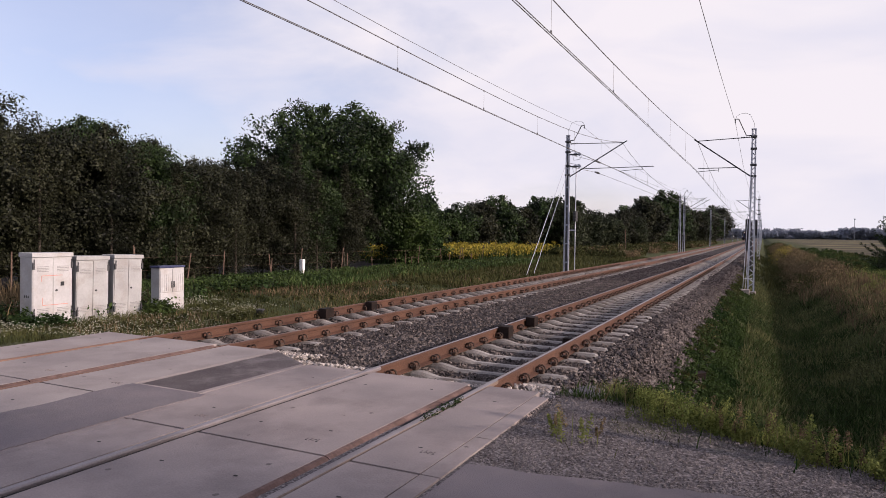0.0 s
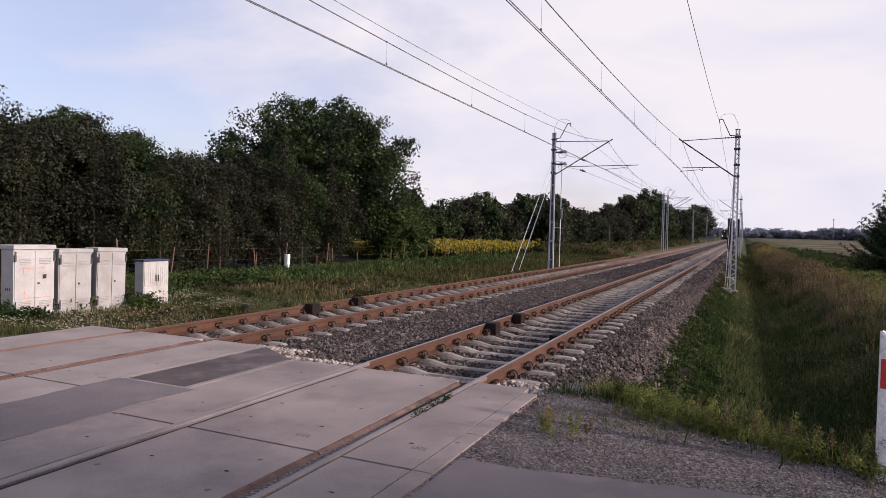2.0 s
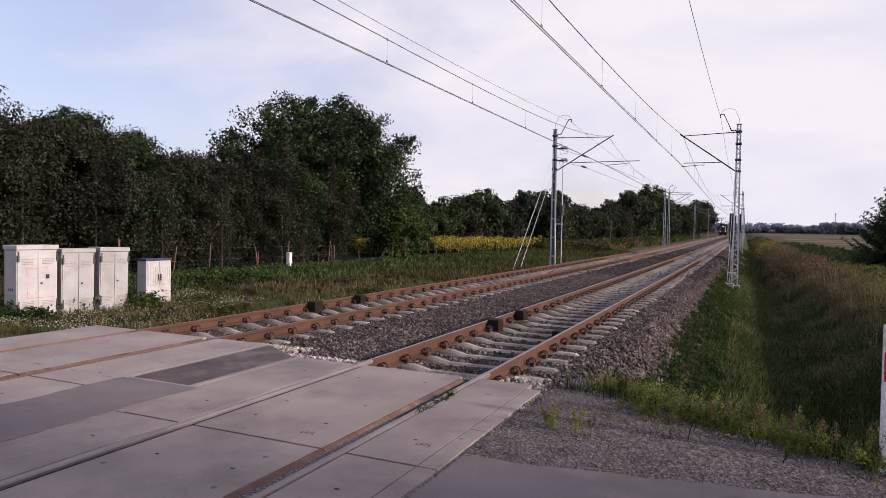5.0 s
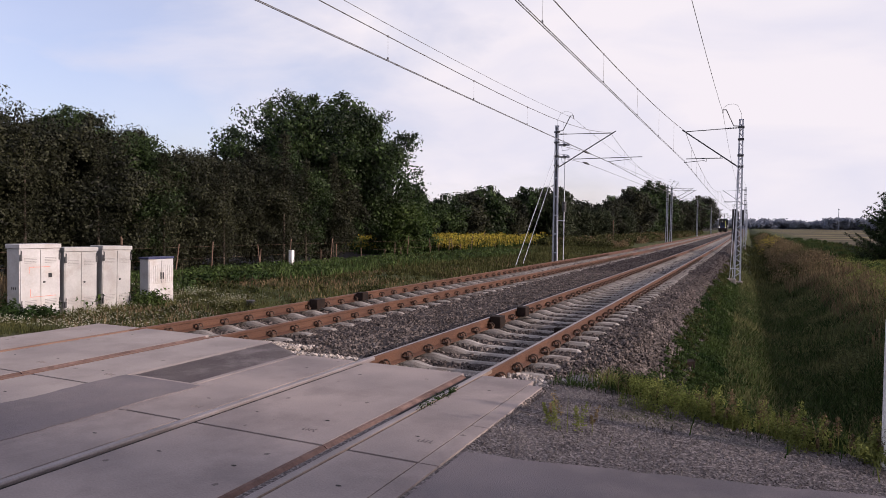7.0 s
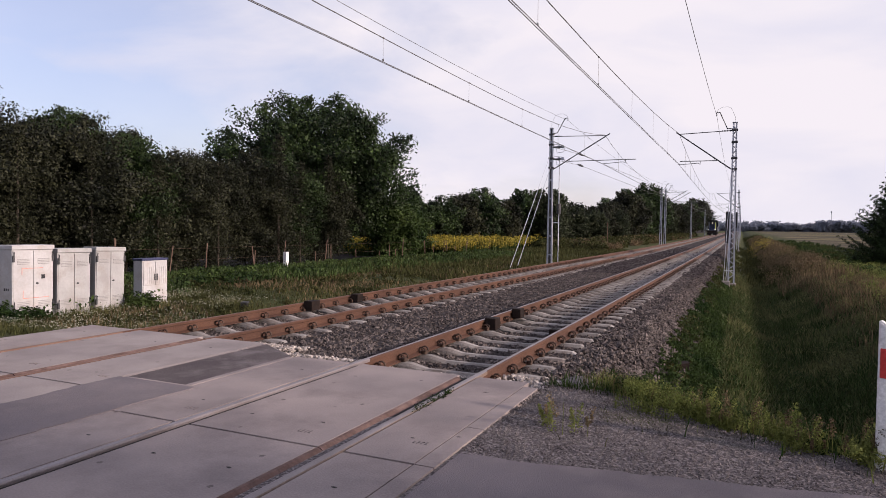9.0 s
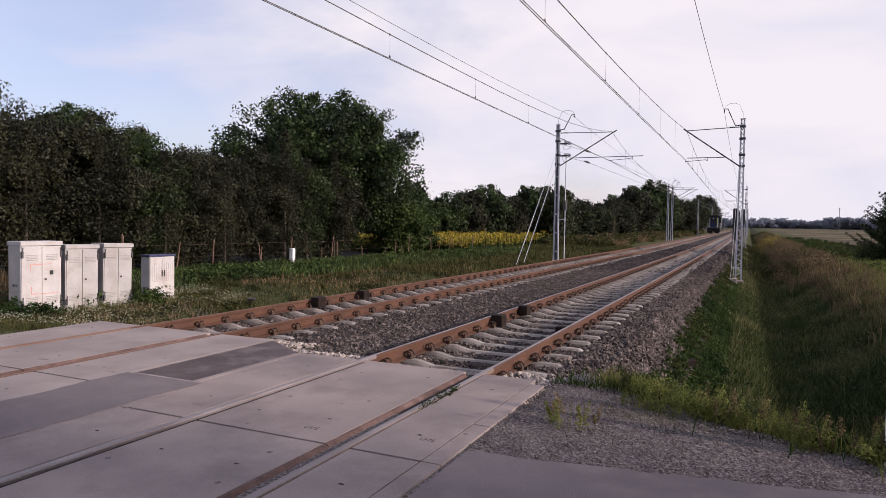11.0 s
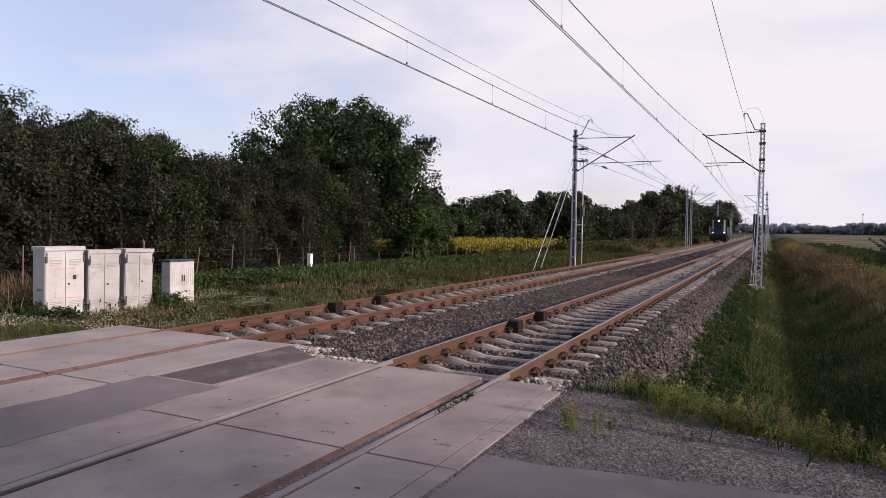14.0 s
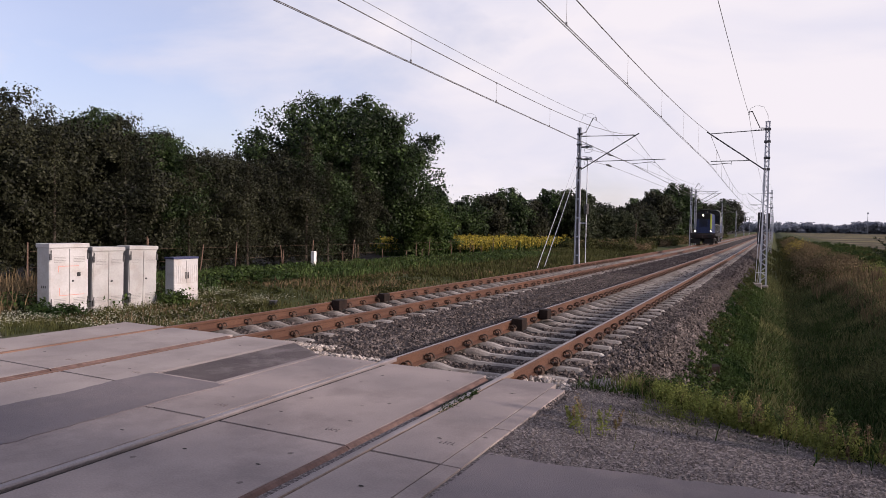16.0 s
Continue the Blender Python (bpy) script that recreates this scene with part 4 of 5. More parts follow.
def build_marker_posts():
    root = thing("marker_post", "short white painted concrete marker post in the grass", "post", pose(-14.3, 22.7, -0.08))
    part("shaft", boxed(-0.09, 0.09, -0.09, 0.09, -0.3, 0.58, 0.02), WHITE_PAINT, root)
    root = thing("lineside_pole", "thin lineside pole with a small sign plate", "pole", pose(-9.5, 70, -0.35))
    part("pole", rods([(0, 0, -0.5), (0, 0, 2.9)], 0.028, 6), POSTWOOD, root)
    part("sign_plate", boxed(-0.07, 0.07, -0.015, 0.015, 2.45, 2.75, 0.01), POSTWOOD, root)
    rnd = random.Random(8)
    first = None
    for i in range(26):
        y = 12 + i * 1.55 + rnd.uniform(-1.3, 1.3)
        x = -15.7 + rnd.uniform(-0.25, 0.25)
        if first is None:
            first = tagged(part("fence_post", merge(bmesh.new(), lambda b: (tube(b, (0, 0, -0.3), (0.02, 0, 1.45), 0.027, 0.020, 7))), POSTWOOD), "thin weathered wooden fence post by the trees", "fence post", group="fence posts")
            first.matrix_basis = pose(x, y, float(land(x, y)))
        else:
            copy_thing(first, pose(x, y, float(land(x, y)), rnd.uniform(-5, 5), rnd.uniform(-6, 6), rnd.uniform(0, 90)) @ Matrix.Diagonal((1, 1, rnd.uniform(0.5, 1.2), 1)))
    bm = bmesh.new()
    for z in (0.35, 0.8, 1.25):
        rods([(-15.7, y, z - 0.55) for y in np.arange(11.5, 52, 4)], 0.0025, 4, bm)
    tagged(part("fence_wire", bm, POSTWOOD), "rusty wire strung along the wooden fence posts", "fence wire")


def build_cable_cover():
    z = float(land(-7.95, 12.9))
    root = thing("cable_cover", "small black cable marker in the grass by the track", "cable marker", pose(-7.95, 12.9, z - 0.06, 0, 0, 20))
    part("housing", boxed(-0.08, 0.08, -0.08, 0.08, -0.05, 0.18, 0.02), BLACK, root)
    part("cap", boxed(-0.09, 0.09, -0.09, 0.09, 0.17, 0.20, 0.012), DARKSTEEL, root)


build_cable_cover()
build_signal()
build_stay_block()
build_delineator()
build_marker_posts()

# ---------- locomotive ----------
LOCO_BLUE = mat("loco_blue_paint", (0.009, 0.017, 0.065), (0.014, 0.027, 0.095), 1.0, 0.45, 0.03)
LOCO_YELLOW = mat("loco_yellow_paint", (0.50, 0.52, 0.06), (0.60, 0.62, 0.10), 2.0, 0.5, 0.03)
LOCO_DARK = mat("loco_dark_frame", (0.004, 0.004, 0.004), (0.010, 0.008, 0.008), 2.0, 0.7, 0.1)
LOCO_RED = mat("loco_dull_red", (0.010, 0.003, 0.003), (0.018, 0.006, 0.005), 2.0, 0.6, 0.05)
LOCO_PALE = mat("loco_pale_paint", (0.238, 0.242, 0.246), (0.306, 0.310, 0.315), 2.0, 0.5, 0.05, stain=((0.212, 0.187, 0.170), 2, 0.4))
GLASS = mat("dark_cab_glass", (0.01, 0.012, 0.014), (0.016, 0.018, 0.02), 2.0, 0.08, 0.0)
LAMP = glow("lit_headlamp", (1.0, 0.80, 0.66), 9.0)


def hood(bm, w, y0, y1, z0, z1, r):
    """A hood with a rounded roof."""
    prof = [(-w, z0), (w, z0), (w, z1 - r)] + [(w - r + r * math.cos(a), z1 - r + r * math.sin(a)) for a in (0.5, 1.0, 1.57)] + [(-w + r - r * math.cos(a), z1 - r + r * math.sin(a)) for a in (1.57, 1.0, 0.5)] + [(-w, z1 - r)]
    p = [bm.verts.new((x, y0, z)) for x, z in prof]
    q = [bm.verts.new((x, y1, z)) for x, z in prof]
    k = len(p)
    for i in range(k):
        bm.faces.new((p[i], p[(i + 1) % k], q[(i + 1) % k], q[i]))
    bm.faces.new(p)
    bm.faces.new(q[::-1])
    bmesh.ops.recalc_face_normals(bm, faces=bm.faces)
    return bm


def build_loco():
    """Origin on the rails under the headlamps; the body runs back along +y."""
    root = thing("diesel_locomotive", "dark blue diesel shunting locomotive with yellow stripes and lit headlamps", "locomotive")
    part("frame", boxed(-1.38, 1.38, -0.4, 13.4, 1.14, 1.40, 0.04), LOCO_DARK, root)
    beam = part("buffer_beam", boxed(-1.30, 1.30, -0.55, -0.4, 0.78, 1.30, 0.06), LOCO_RED, root, "dark red buffer beam")
    for s in (-1, 1):
        bm = tube(bmesh.new(), (s * 0.875, -1.0, 1.05), (s * 0.875, -0.55, 1.05), 0.1, 0.14, 12)
        tube(bm, (s * 0.875, -1.06, 1.05), (s * 0.875, -1.0, 1.05), 0.24, 0.22, 14)
        part("buffer", bm, LOCO_DARK, beam)
        part("step", boxed(s * 1.12 - 0.22, s * 1.12 + 0.22, -0.5, 0.15, 0.35, 0.42, 0.01), LOCO_DARK, root)
        part("plough", boxed(s * 0.75 - 0.5, s * 0.75 + 0.5, -0.5, -0.42, 0.18, 0.74, 0.02), LOCO_DARK, root)
    part("coupler", rods([(0, -0.55, 1.05), (0, -0.85, 1.03), (0, -0.9, 0.7)], 0.05, 8), LOCO_DARK, beam)
    front = part("front_hood", hood(bmesh.new(), 0.80, 0.35, 6.6, 1.42, 3.78, 0.22), LOCO_BLUE, root, "dark blue front hood")
    part("radiator_grille", boxed(-0.48, 0.48, 0.31, 0.36, 2.15, 3.25, 0.01), LOCO_BLUE, front)
    for i in range(9):
        part("grille_slat", boxed(-0.45, 0.45, 0.28, 0.315, 2.2 + i * 0.11, 2.25 + i * 0.11), LOCO_DARK, front)
    for i in range(6):
        for s in (-1, 1):
            part("side_door", boxed(s * 0.81 - 0.012, s * 0.81 + 0.012, 0.7 + i * 0.97, 1.58 + i * 0.97, 1.6, 3.3, 0.008), LOCO_BLUE, front)
    part("upper_front", boxed(-0.74, 0.74, 0.30, 0.36, 3.08, 3.74, 0.02), LOCO_DARK, front, "dark upper front panel")
    part("yellow_stripe", boxed(0.76, 0.92, 0.25, 0.36, 1.9, 3.62, 0.02), LOCO_YELLOW, front, "bright yellow corner stripe")
    part("pale_stripe", boxed(-0.92, -0.76, 0.25, 0.36, 2.1, 3.70, 0.02), LOCO_PALE, front, "pale corner stripe")
    part("exhaust", tube(bmesh.new(), (0, 4.2, 3.7), (0, 4.2, 4.15), 0.16, 0.14, 12), LOCO_DARK, front)
    cab = part("cab", hood(bmesh.new(), 1.40, 6.6, 9.2, 1.42, 4.30, 0.55), LOCO_DARK, root, "wide dark driver's cab")
    ring = bmesh.new()
    arc = [(1.41, 6.58, 2.4), (1.41, 6.58, 3.72)] + [(0.86 + 0.55 * math.cos(a), 6.58, 3.75 + 0.55 * math.sin(a)) for a in (0.4, 0.8, 1.2, 1.57)] + [(0.2, 6.58, 4.31)]
    rods(arc, 0.06, 6, ring)
    part("cab_edge", ring, LOCO_PALE, cab, "pale painted cab edge")
    for s in (-1, 1):
        part("cab_window", boxed(s * 1.1 - 0.2, s * 1.1 + 0.2, 6.57, 6.62, 2.85, 3.6, 0.02), GLASS, cab)
        part("side_window", boxed(s * 1.40 - 0.012, s * 1.40 + 0.012, 7.2, 8.6, 2.8, 3.55, 0.01), GLASS, cab)
        part("cab_panel", boxed(s * 1.405 - 0.012, s * 1.405 + 0.012, 6.75, 9.1, 1.45, 2.7, 0.01), LOCO_BLUE, cab)
    part("cab_roof", boxed(-1.0, 1.0, 6.5, 9.3, 4.27, 4.40, 0.05), LOCO_DARK, cab)
    rear = part("rear_hood", hood(bmesh.new(), 0.80, 9.2, 13.0, 1.42, 3.2, 0.2), LOCO_BLUE, root, "dark blue rear hood")
    part("rear_roof_vent", boxed(-0.4, 0.4, 10, 12, 3.19, 3.35, 0.03), LOCO_DARK, rear)
    for s in (-1, 1):
        rail_ = [(s * 1.36, -0.35, 1.42), (s * 1.36, -0.35, 2.45), (s * 1.36, 6.5, 2.45)]
        hr = part("handrail", rods(rail_, 0.022, 6), LOCO_PALE, root, "pale tubular handrail")
        for i in range(5):
            part("stanchion", rods([(s * 1.36, 0.9 + i * 1.3, 1.42), (s * 1.36, 0.9 + i * 1.3, 2.45)], 0.02, 6), LOCO_PALE, hr)
        hr = part("handrail", rods([(s * 1.36, 9.3, 2.45), (s * 1.36, 13.3, 2.45), (s * 1.36, 13.3, 1.42)], 0.022, 6), LOCO_PALE, root, "pale tubular handrail")
        for i in range(4):
            part("stanchion", rods([(s * 1.36, 9.6 + i, 1.42), (s * 1.36, 9.6 + i, 2.45)], 0.02, 6), LOCO_PALE, hr)
        part("side_skirt", boxed(s * 1.36 - 0.03, s * 1.36 + 0.03, 0.2, 13.2, 1.05, 1.42, 0.01), LOCO_DARK, root)
        part("fuel_tank", boxed(s * 0.9 - 0.4, s * 0.9 + 0.4, 5.4, 7.6, 0.45, 1.12, 0.08), LOCO_DARK, root)
        lamp = part("headlamp", tube(bmesh.new(), (s * 0.87, -0.12, 1.63), (s * 0.87, 0.12, 1.63), 0.17, 0.17, 16), LOCO_DARK, root)
        part("lens", tube(bmesh.new(), (s * 0.87, -0.15, 1.63), (s * 0.87, -0.125, 1.63), 0.09, 0.09, 16), LAMP, lamp, "lit headlamp lens")
    lamp = part("top_headlamp", tube(bmesh.new(), (0, 0.12, 3.5), (0, 0.36, 3.5), 0.19, 0.19, 16), LOCO_DARK, root)
    part("lens", tube(bmesh.new(), (0, 0.09, 3.5), (0, 0.115, 3.5), 0.09, 0.09, 16), LAMP, lamp, "lit headlamp lens")
    axles = []
    for c in (2.6, 10.4):
        bogie = part("bogie", bmesh.new(), LOCO_DARK, root)
        bm = bmesh.new()
        for s in (-1, 1):
            box(bm, s * 1.05 - 0.09, s * 1.05 + 0.09, c - 1.75, c + 1.75, 0.45, 0.85, 0.04)
            for d in (-1.2, 1.2):
                box(bm, s * 1.12 - 0.1, s * 1.12 + 0.1, c + d - 0.2, c + d + 0.2, 0.32, 0.75, 0.03)
        box(bm, -1.0, 1.0, c - 0.2, c + 0.2, 0.6, 1.12, 0.03)
        bm.to_mesh(bogie.data)
        bm.free()
        for d in (-1.2, 1.2):
            bm = tube(bmesh.new(), (-1.0, 0, 0), (1.0, 0, 0), 0.08, sides=8)
            for s in (-1, 1):
                tube(bm, (s * 0.69, 0, 0), (s * 0.82, 0, 0), 0.55, 0.55, 24)
                tube(bm, (s * 0.66, 0, 0), (s * 0.69, 0, 0), 0.58, 0.58, 24)
                for a in range(5):
                    box(bm, s * 0.82 - 0.02, s * 0.82 + 0.02, 0.3 * math.cos(a * 1.257) - 0.04, 0.3 * math.cos(a * 1.257) + 0.04, 0.3 * math.sin(a * 1.257) - 0.04, 0.3 * math.sin(a * 1.257) + 0.04)
            w = part("wheelset", bm, LOCO_DARK, root)
            axles.append((w, c + d))
    return root, axles


LOCO, AXLES = build_loco()


# ---------- plants ----------
def leaf_cloud(rng, centres, radii, per, size, up=0.25):
    """Leaf quads scattered round clump centres, thinning outwards, each turned at random."""
    per = np.asarray(per)
    c = np.repeat(np.asarray(centres), per, 0)
    r = np.repeat(np.asarray(radii), per, 0)
    n = len(c)
    d = np.clip(rng.normal(size=(n, 3)) * 0.5, -0.95, 0.95)
    p = c + d * r[:, None] * np.array([1, 1, 0.8])
    nrm = d + rng.normal(size=(n, 3)) * 0.7 + np.array([0, 0, up])
    nrm /= np.linalg.norm(nrm, axis=1)[:, None]
    a = np.cross(nrm, rng.normal(size=(n, 3)))
    a /= np.linalg.norm(a, axis=1)[:, None]
    b = np.cross(nrm, a)
    s = rng.uniform(size[0], size[1], n)[:, None]
    a, b = a * s, b * s * 0.55
    droop = nrm * s * 0.25
    return np.stack([p - a - droop, p + b, p + a - droop, p - b], 1).reshape(-1, 3)


def crown_mesh(name, rng, h, w, low, lobes, clumps, per, size, material, cr=(0.3, 0.6), taper=0.35):
    """A crown h high and w wide whose skirt starts at low: clumps of leaves on the skins of a dozen uneven lobes."""
    mid, half = (h + low) / 2, (h - low) / 2
    lob = []
    for i in range(lobes):
        u = -1 + 2 * (i + 0.5) / lobes
        ang = i * 2.4 + rng.uniform(-0.4, 0.4)
        k = math.sqrt(max(0.05, 1 - u * u)) * (1 - taper * max(0.0, u))
        lr = w * rng.uniform(0.19, 0.27)
        rad = max(0.0, w / 2 * k - lr * 0.75) * rng.uniform(0.75, 1.05)
        lob.append((rad * math.cos(ang), rad * math.sin(ang), mid + u * (half - lr * 0.8), lr))
    cs, rs = [], []
    for i in range(clumps):
        x, y, z, lr = lob[i % lobes]
        q = rng.normal(size=3)
        q /= np.linalg.norm(q)
        e = lr * rng.uniform(0.45, 1.05)
        z1 = max(low + 0.1, z + q[2] * e * 0.9)
        cs.append((x + q[0] * e, y + q[1] * e, z1))
        rs.append(rng.uniform(*cr))
    # a few shoots stand out of the outline
    for i in range(clumps // 8):
        x, y, z, lr = lob[(i * 5 + 3) % lobes]
        a = rng.uniform(0, 6.28)
        t = rng.uniform(0.1, 1.0)
        far = rng.uniform(0.98, 1.16)
        for e, r in ((0.88, 0.36), (0.45 + far / 2, 0.30), (far, 0.20)):
            e *= lr
            cs.append((x + math.cos(a) * e * (1 - t * 0.6), y + math.sin(a) * e * (1 - t * 0.6), z + e * t * 0.85))
            rs.append(r * cr[1] / 0.7 * rng.uniform(0.8, 1.2))
    rs = np.asarray(rs)
    count = np.maximum(10, per * (rs / np.mean(cr)) ** 1.8).astype(int)
    ob = mesh_of(name, leaf_cloud(rng, cs, rs, count, size), 4, material)
    me = ob.data
    bpy.data.objects.remove(ob)
    return me


def trunk_mesh(rng, h, r, spread, low=0.3, limbs=9):
    bm = bmesh.new()
    p = Vector((0, 0, -0.4))
    path = [p]
    for i in range(1, 7):
        path.append(Vector((rng.uniform(-0.12, 0.12), rng.uniform(-0.12, 0.12), h * 0.8 * i / 6)))
    for i, (a, b) in enumerate(zip(path, path[1:])):
        tube(bm, a, b, r * (1 - i / 7.5), r * (1 - (i + 1) / 7.5), 8)
    for i in range(limbs):
        z = h * rng.uniform(low, 0.55)
        a = rng.uniform(0, 6.28)
        e = spread * rng.uniform(0.5, 0.9)
        s = Vector((0, 0, z))
        m = s + Vector((math.cos(a) * e * 0.5, math.sin(a) * e * 0.5, e * 0.35))
        t = s + Vector((math.cos(a + 0.2) * e, math.sin(a + 0.2) * e, e * 0.6))
        tube(bm, s, m, r * 0.38, r * 0.25, 6)
        tube(bm, m, t, r * 0.25, r * 0.08, 6)
    me = bpy.data.meshes.new("trunk")
    bm.to_mesh(me)
    bm.free()
    me.materials.append(BARK)
    return me


def plant(name, crown, trunk, m, label, category="tree", group=""):
    root = thing(name, label, category, m, group)
    share("trunk", trunk, root, Matrix())
    share("crown", crown, root, Matrix())
    return root


def build_trees():
    """Hedgerow, wood, spruce and the far woods; unseen roadside trees, added behind the viewer, shade the crossing."""
    rng = np.random.default_rng(11)
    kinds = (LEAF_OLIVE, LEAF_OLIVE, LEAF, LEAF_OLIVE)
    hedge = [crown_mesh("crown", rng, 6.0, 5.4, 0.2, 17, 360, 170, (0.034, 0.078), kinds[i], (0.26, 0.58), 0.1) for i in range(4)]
    trunks = [trunk_mesh(rng, 6.0, 0.09, 2.2, 0.12, 9) for _ in range(2)]
    # front row along the fence: place along the line, height
    for i, (x, y, h) in enumerate([(-18.9, 3.5, 6.2), (-18.5, 6.4, 6.1), (-19.1, 9.0, 6.2), (-18.6, 11.4, 5.7), (-19.0, 13.8, 5.7), (-18.5, 16.2, 5.9), (-19.1, 18.6, 5.8), (-18.6, 20.8, 5.2),
                                   (-18.9, 23.2, 5.3), (-18.5, 25.6, 5.7), (-18.9, 28.2, 5.9), (-18.4, 30.8, 5.5)]):
        s = h / 6.0
        m = pose(x, y, float(land(x, y)), 0, 0, 67 * i) @ Matrix.Diagonal((s * 0.98, s * 0.98, s, 1))
        plant("hedge_tree", hedge[i % 4], trunks[i % 2], m, "dense dark olive hedgerow tree behind the wire fence", "tree", "hedgerow trees")
    for i, (x, y, h) in enumerate([(-24.5, 2, 7.6), (-24.8, 7.5, 7.5), (-25.0, 12.5, 7.1), (-24.6, 16.2, 7.4), (-24.4, 19.6, 7.5), (-24.7, 23.0, 7.1), (-24.4, 26.4, 6.4), (-24.6, 30.0, 6.6)]):
        s = h / 6.0
        plant("hedge_tree", hedge[(i + 2) % 4], trunks[i % 2], pose(x, y, float(land(x, y)), 0, 0, 101 * i) @ Matrix.Diagonal((s * 0.9, s * 0.9, s, 1)), "taller dark green tree rising behind the hedgerow", "tree", "hedgerow trees")
    # young larches stand slim in the hedgerow
    v = []
    for i in range(22):
        z = 0.5 + i * 0.27
        L = 1.15 * (1 - i / 23.0) + 0.12
        for k in range(7):
            a = k * 0.898 + i * 0.5 + rng.uniform(-0.3, 0.3)
            ll = L * rng.uniform(0.65, 1.15)
            ts = np.linspace(0.12, 1, 5)
            pts = [(math.cos(a) * ll * t, math.sin(a) * ll * t, z + 0.25 * ll * t) for t in ts]
            v.append(leaf_cloud(rng, pts, 0.22 * (1.15 - ts * 0.8), 9, (0.025, 0.055)))
    ob = mesh_of("crown", np.concatenate(v), 4, LEAF_OLIVE)
    slim = ob.data
    bpy.data.objects.remove(ob)
    bm = tube(bmesh.new(), (0, 0, -0.4), (0, 0, 6.45), 0.07, 0.008, 7)
    stem = bpy.data.meshes.new("trunk")
    bm.to_mesh(stem)
    bm.free()
    stem.materials.append(BARK)
    for i, (x, y, h) in enumerate([(-17.0, 15.6, 5.5), (-16.9, 13.0, 5.7), (-17.2, 18.6, 5.4), (-17.0, 25.6, 7.2), (-17.2, 27.6, 6.0), (-17.0, 21.6, 5.2), (-17.3, 30.2, 6.6)]):
        s = h / 7.0
        plant("larch", slim, stem, pose(x, y, float(land(x, y)), 0, 0, 50 * i) @ Matrix.Diagonal((s, s, s, 1)), "slim young larch with feathery olive needles in the hedgerow", "tree", "young larches")
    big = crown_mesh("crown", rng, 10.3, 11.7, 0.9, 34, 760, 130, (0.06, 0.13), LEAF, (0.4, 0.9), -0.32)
    tr = trunk_mesh(rng, 11, 0.28, 4.6, 0.12, 16)
    plant("walnut_tree", big, tr, pose(-20.9, 34.4, -0.7, 0, 0, 150), "large round broadleaf tree with dark green leaves", "tree")
    low = crown_mesh("crown", rng, 3.0, 3.6, 0.0, 9, 110, 80, (0.05, 0.11), LEAF_FRESH, (0.22, 0.45))
    t2 = trunk_mesh(rng, 2.6, 0.07, 1.3, 0.1, 7)
    for i, (x, y, h) in enumerate([(-17.2, 37.8, 3.6), (-18.6, 40.5, 4.0), (-19.5, 43.5, 3.8), (-22.5, 46.5, 4.0)]):
        s = h / 3.0
        plant("bush", low, t2, pose(x, y, float(land(x, y)), 0, 0, 80 * i) @ Matrix.Diagonal((s, s, s, 1)), "fresh green bush at the foot of the large tree", "bush", "green bushes")
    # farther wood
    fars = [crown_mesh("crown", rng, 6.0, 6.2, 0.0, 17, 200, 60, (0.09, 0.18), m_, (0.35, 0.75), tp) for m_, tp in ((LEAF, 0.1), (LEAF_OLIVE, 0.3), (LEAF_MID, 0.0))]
    wood = [(-33, 52, 7.0, 0), (-31, 58, 6.5, 1), (-29, 63, 6.0, 0), (-27, 66, 6.1, 0), (-26.5, 71, 6.7, 1), (-26, 76, 7.6, 0), (-25, 81, 6.6, 1), (-24, 86, 7.9, 0), (-20.6, 87, 7.9, 2), (-22, 93, 8.2, 1), (-19.6, 97, 5.9, 2),
            (-16.8, 100, 5.3, 2), (-18, 108, 6.8, 1), (-15.6, 112, 5.6, 2), (-17, 116, 7.3, 1), (-16, 124, 9.6, 1), (-17, 133, 10.4, 0), (-15, 143, 11.9, 0), (-15.5, 154, 11.9, 1), (-14.5, 166, 8.6, 2), (-16, 180, 9.6, 0), (-14, 196, 9.6, 1),
            (-15, 215, 10.4, 0), (-14, 240, 11.2, 1), (-15, 270, 13.4, 0), (-14.5, 305, 16.0, 1), (-38, 60, 7.5, 0), (-36, 75, 8.0, 0), (-34, 92, 8.2, 1), (-30, 112, 9.4, 0), (-28, 135, 8.2, 1), (-27, 165, 10.2, 0)]
    for i, (x, y, h, kind) in enumerate(wood):
        s = h / 6.0
        lab = ("dark green tree in the wood along the line", "dusky olive tree in the wood along the line", "paler willow shrub at the edge of the wood")[kind]
        plant("wood_tree", fars[kind], trunks[i % 2], pose(x, y, float(land(x, y)) - 0.2, 0, 0, 73 * i) @ Matrix.Diagonal((s * 0.92, s * 0.92, s, 1)), lab, "tree", "trees of the wood")
    # out-of-view trees, added only to block the low sun from the near slabs
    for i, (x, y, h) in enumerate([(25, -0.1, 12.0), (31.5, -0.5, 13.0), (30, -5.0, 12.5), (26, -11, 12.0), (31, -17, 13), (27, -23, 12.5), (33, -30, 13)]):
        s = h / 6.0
        plant("unseen_shade_tree", hedge[i % 4], trunks[i % 2], pose(x, y, float(land(x, y)), 0, 0, 59 * i) @ Matrix.Diagonal((s * 0.8, s * 0.8, s, 1)), "unseen dense green tree added beside the asphalt road to cast shade", "tree", "roadside trees")
    # spruce at the field's edge
    root = thing("spruce", "dark spruce with drooping layered branches by the field", "tree", pose(13.9, 55.5, -0.55))
    v = []
